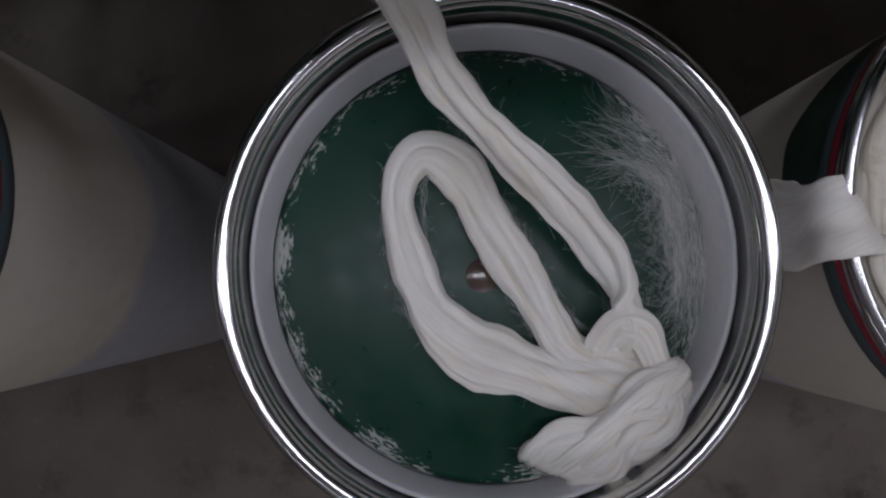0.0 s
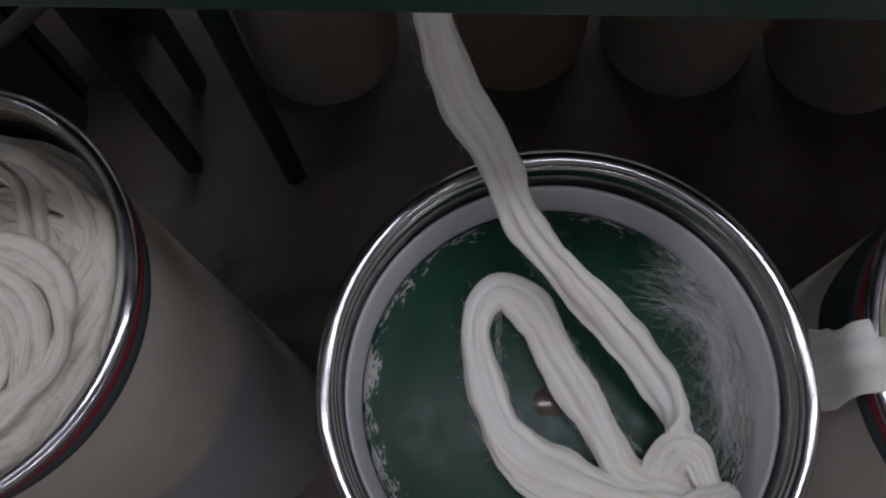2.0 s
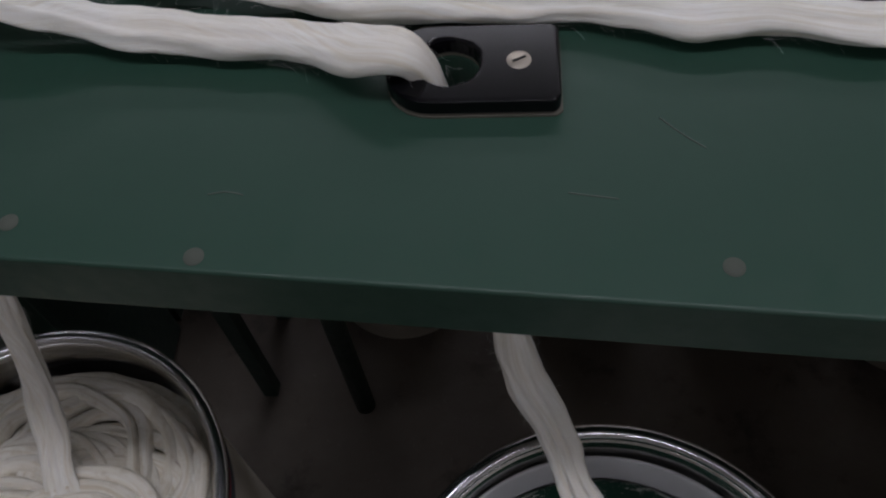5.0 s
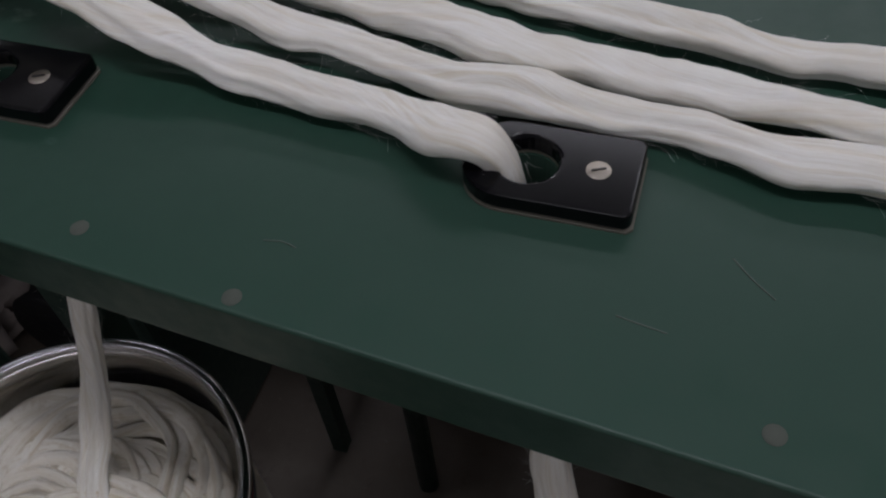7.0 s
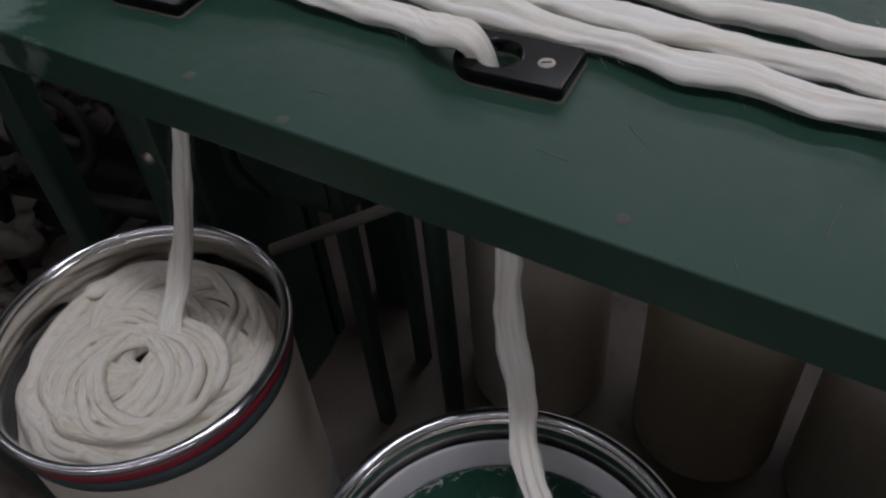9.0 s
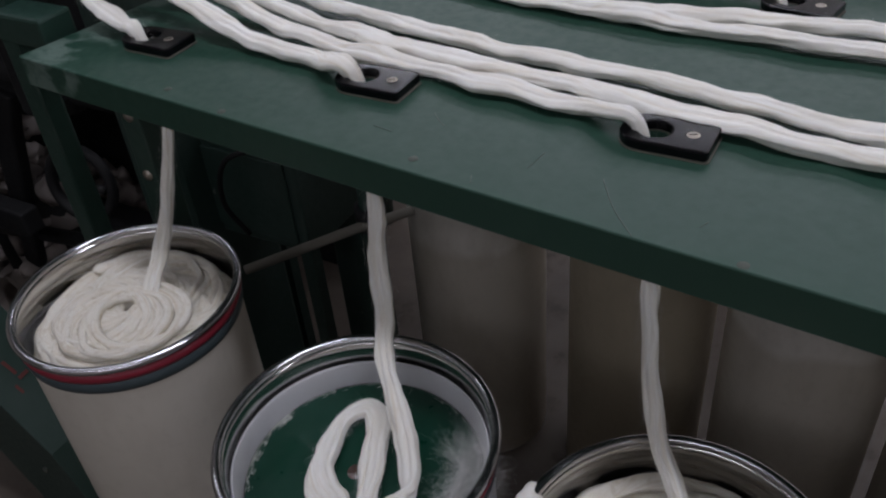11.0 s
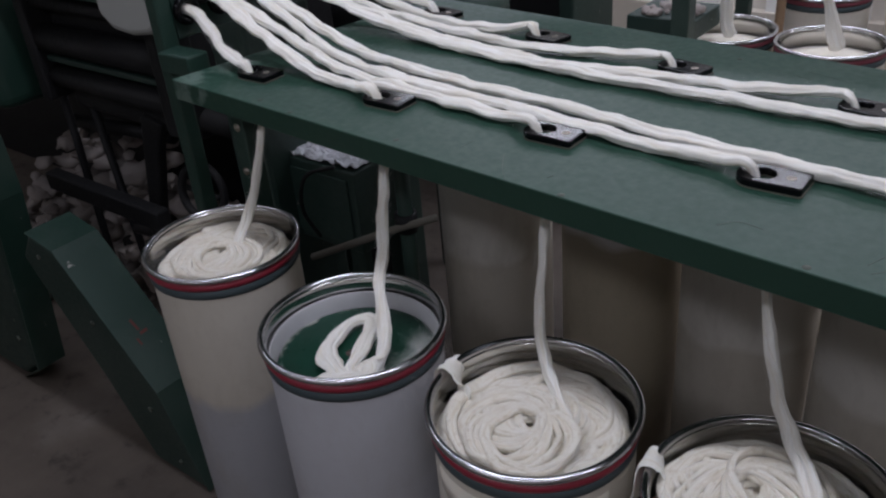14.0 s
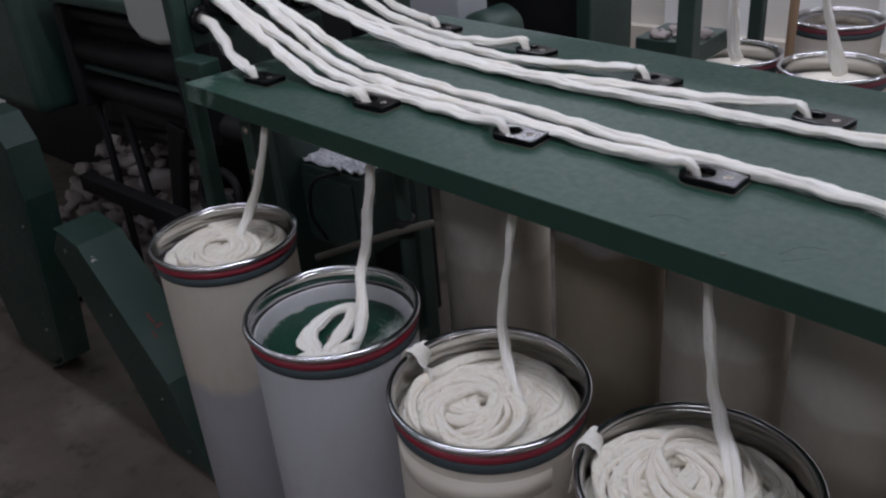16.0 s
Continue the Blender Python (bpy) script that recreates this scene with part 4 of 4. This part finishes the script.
guard2 = thing("wheel_guard", "tall dark green rounded sheet steel wheel guard", "machine guard")
soften(part("shell", prism([(-2.62, 0.0), (-2.30, 0.0), (-2.12, 0.12), (-1.95, 0.95), (-1.96, 1.16), (-2.04, 1.26), (-2.16, 1.27), (-2.3, 1.18), (-2.75, 0.4)], 0.125, 0.235), DARK_GREEN, guard2, "dark green side sheet", smooth=False), 0.05, 5)
part("edge_band", prism([(-2.302, -0.0), (-2.11, 0.115), (-1.942, 0.95), (-1.952, 1.164), (-2.036, 1.268), (-2.16, 1.278), (-2.16, 1.272), (-2.04, 1.262), (-1.958, 1.16), (-1.948, 0.95), (-2.118, 0.121), (-2.296, 0.004)], 0.118, 0.242), MACHINE_GREEN, guard2, "folded edge, paint rubbed", smooth=False)
for bx, bz in ((-2.03, 1.17), (-2.06, 0.80), (-2.20, 0.25)):
    bolt(guard2, bx, 0.124, bz, 90, r=0.013)

cabinet = thing("control_cabinet", "dark green steel cabinet with lint lying on top", "cabinet")
soften(part("body", box(-1.02, -0.68, 0.72, 0.98, 0.80, 1.10), DARK_GREEN, cabinet, smooth=False), 0.006)
soften(part("door", box(-0.99, -0.71, 0.712, 0.7195, 0.83, 1.07), DARK_GREEN, cabinet, smooth=False), 0.003)
for lx in (-1.0, -0.70):
    for ly in (0.74, 0.96):
        part("leg", box(lx - 0.018, lx + 0.018, ly - 0.018, ly + 0.018, 0.0, 0.80), DARK_GREEN, cabinet, smooth=False)
part("cable", pipe([tuple(q) for q in smooth_line([(-0.74, 0.70, 1.12), (-0.84, 0.66, 1.08), (-0.88, 0.66, 0.95), (-0.85, 0.69, 0.84)], 0.02)], 0.007, 8), BLACK_IRON, cabinet)


def lint(name, cx, cy, z, r, h, seed, label, n=40):
    """Loose fleecy cotton waste: rounded tufts that run into one another."""
    bm = bmesh.new()
    rnd = random.Random(seed)
    for _ in range(n):
        a, q = rnd.uniform(0, 6.28), r * math.sqrt(rnd.random())
        s = rnd.uniform(0.022, 0.065) * min(1.0, r / 0.25)
        m4 = Matrix.Translation((cx + q * math.cos(a), cy + q * math.sin(a), z + 0.2 * s + rnd.uniform(0.0, h) * max(0.05, 1 - q / r / 1.1))) @ Euler((rnd.uniform(-.4, .4), rnd.uniform(-.4, .4), rnd.uniform(0, 6))).to_matrix().to_4x4() @ Matrix.Diagonal((s * 1.4, s, s * 0.7, 1))
        got = bmesh.ops.create_icosphere(bm, subdivisions=2, radius=1, matrix=m4)
        for v in got["verts"]:
            v.co += s * (0.7 * noise.noise_vector(v.co * 18 + Vector((seed, 0, 0))) + 0.45 * noise.noise_vector(v.co * 50))
            v.co.z = max(v.co.z, z + 0.001)
    return solid(name, bm, WASTE, label, "lint", kind="stuff")


def crumpled_sheet(x0, x1, y0, y1, z, seed):
    bm = bmesh.new()
    n = 36
    vs = [[bm.verts.new((x0 + (x1 - x0) * i / n + 0.012 * noise.noise(Vector((i * .3, j * .3, seed))), y0 + (y1 - y0) * j / n + 0.012 * noise.noise(Vector((i * .3, j * .3, seed + 5))),
           z + 0.006 + 0.045 * abs(noise.noise(Vector((i * 0.16, j * 0.16, seed)))) + 0.02 * abs(noise.noise(Vector((i * 0.5, j * 0.5, seed + 2)))))) for j in range(n + 1)] for i in range(n + 1)]
    for i in range(n):
        for j in range(n):
            bm.faces.new((vs[i][j], vs[i + 1][j], vs[i + 1][j + 1], vs[i][j + 1]))
    low = bmesh.ops.extrude_face_region(bm, geom=list(bm.faces))
    bmesh.ops.translate(bm, vec=(0, 0, -0.002), verts=[g for g in low["geom"] if isinstance(g, bmesh.types.BMVert)])
    bmesh.ops.recalc_face_normals(bm, faces=bm.faces)
    return bm


solid("plastic_sheet", crumpled_sheet(-1.01, -0.68, 0.73, 0.97, 1.10, 3), PAPER, "crumpled pale plastic sheet lying on the cabinet", "sheet", smooth=False)
lint("cotton_waste", -2.40, 1.02, 0.0, 0.44, 1.0, 4, "pale grey cotton waste heaped under the machine", 260)

lint("cotton_waste", -2.95, 0.98, 0.0, 0.50, 0.85, 21, "pale grey cotton waste heaped under the machine", 520)
lint("cotton_waste", -2.02, 0.80, 0.0, 0.30, 0.98, 14, "pale grey cotton waste caught in the ironwork", 120)

# ---- beyond the table ----
far = thing("carding_machine", "tall black and dark green machine behind the table", "machine")
soften(part("body", box(-2.0, -0.98, 2.55, 2.9, 0.0, 2.1), BLACK_IRON, far, smooth=False), 0.03)
soften(part("side_panel", box(-0.98, -0.90, 2.5, 2.9, 0.0, 2.1), DARK_GREEN, far, smooth=False), 0.01)
soften(part("end_panel", box(-3.2, -2.0, 2.6, 2.9, 0.0, 2.1), DARK_GREEN, far, smooth=False), 0.02)
greybox = thing("switch_box", "pale grey steel switch box on a green stand", "box")
soften(part("case", box(-1.42, -1.08, 1.75, 1.95, 1.30, 1.75), GREY_PAINT, greybox, smooth=False), 0.006)
part("stand", pipe([(-1.25, 1.85, 0.0), (-1.25, 1.85, 1.31)], 0.03), MACHINE_GREEN, greybox)
part("motor", lathe([(0.0, -0.12), (0.08, -0.12), (0.10, -0.09), (0.10, 0.09), (0.08, 0.12), (0.0, 0.12)], 28), MACHINE_GREEN, greybox, "round green motor", place=pose(-0.98, 1.85, 1.30, 90))

creel = thing("far_creel", "dark green steel creel frame of another machine", "frame")
soften(part("post", box(-0.20, -0.13, 2.0, 2.07, 0.0, 2.3), MACHINE_GREEN, creel, smooth=False), 0.006)
soften(part("post", box(-0.23, -0.17, 2.75, 2.81, 0.0, 2.3), DARK_GREEN, creel, smooth=False), 0.006)
soften(part("rail", box(-0.9, 1.6, 2.02, 2.05, 2.2, 2.28), MACHINE_GREEN, creel, smooth=False), 0.004)
soften(part("shelf", box(-0.42, -0.14, 2.08, 2.35, 1.20, 1.28), DARK_GREEN, creel, smooth=False), 0.006)
lint("cotton_lint", -0.28, 2.2, 1.28, 0.11, 0.02, 8, "pale cotton lint lying on the far frame", 30)
solid("wooden_pole", pipe([(-0.02, 2.72, 0.0), (-0.02, 2.72, 2.3)], 0.02), WOOD, "bare brown wooden pole standing upright", "pole")
for i, (cx, cy) in enumerate(((-0.10, 2.30), (0.31, 2.28))):
    s = thing("cotton_sliver", "white cotton sliver rising from a far can", "sliver", group="cotton slivers")
    part("hanging_length", strand([(cx + 0.02, cy + 0.02, 1.16), (cx, cy, 1.25), (cx - 0.1 * i, cy - 0.03, 1.6), (cx - 0.05 - 0.2 * i, cy - 0.2, 2.15)], 0.05, 0.03, 60 + i, step=0.012, lumps=0.2, twist=4, up=(0.2, -1, 0.1)), SLIVER, s)
    part("core", dome(1.13, 0.172, 0.02), SLIVER_CAN, s, place=pose(cx, cy, 0))
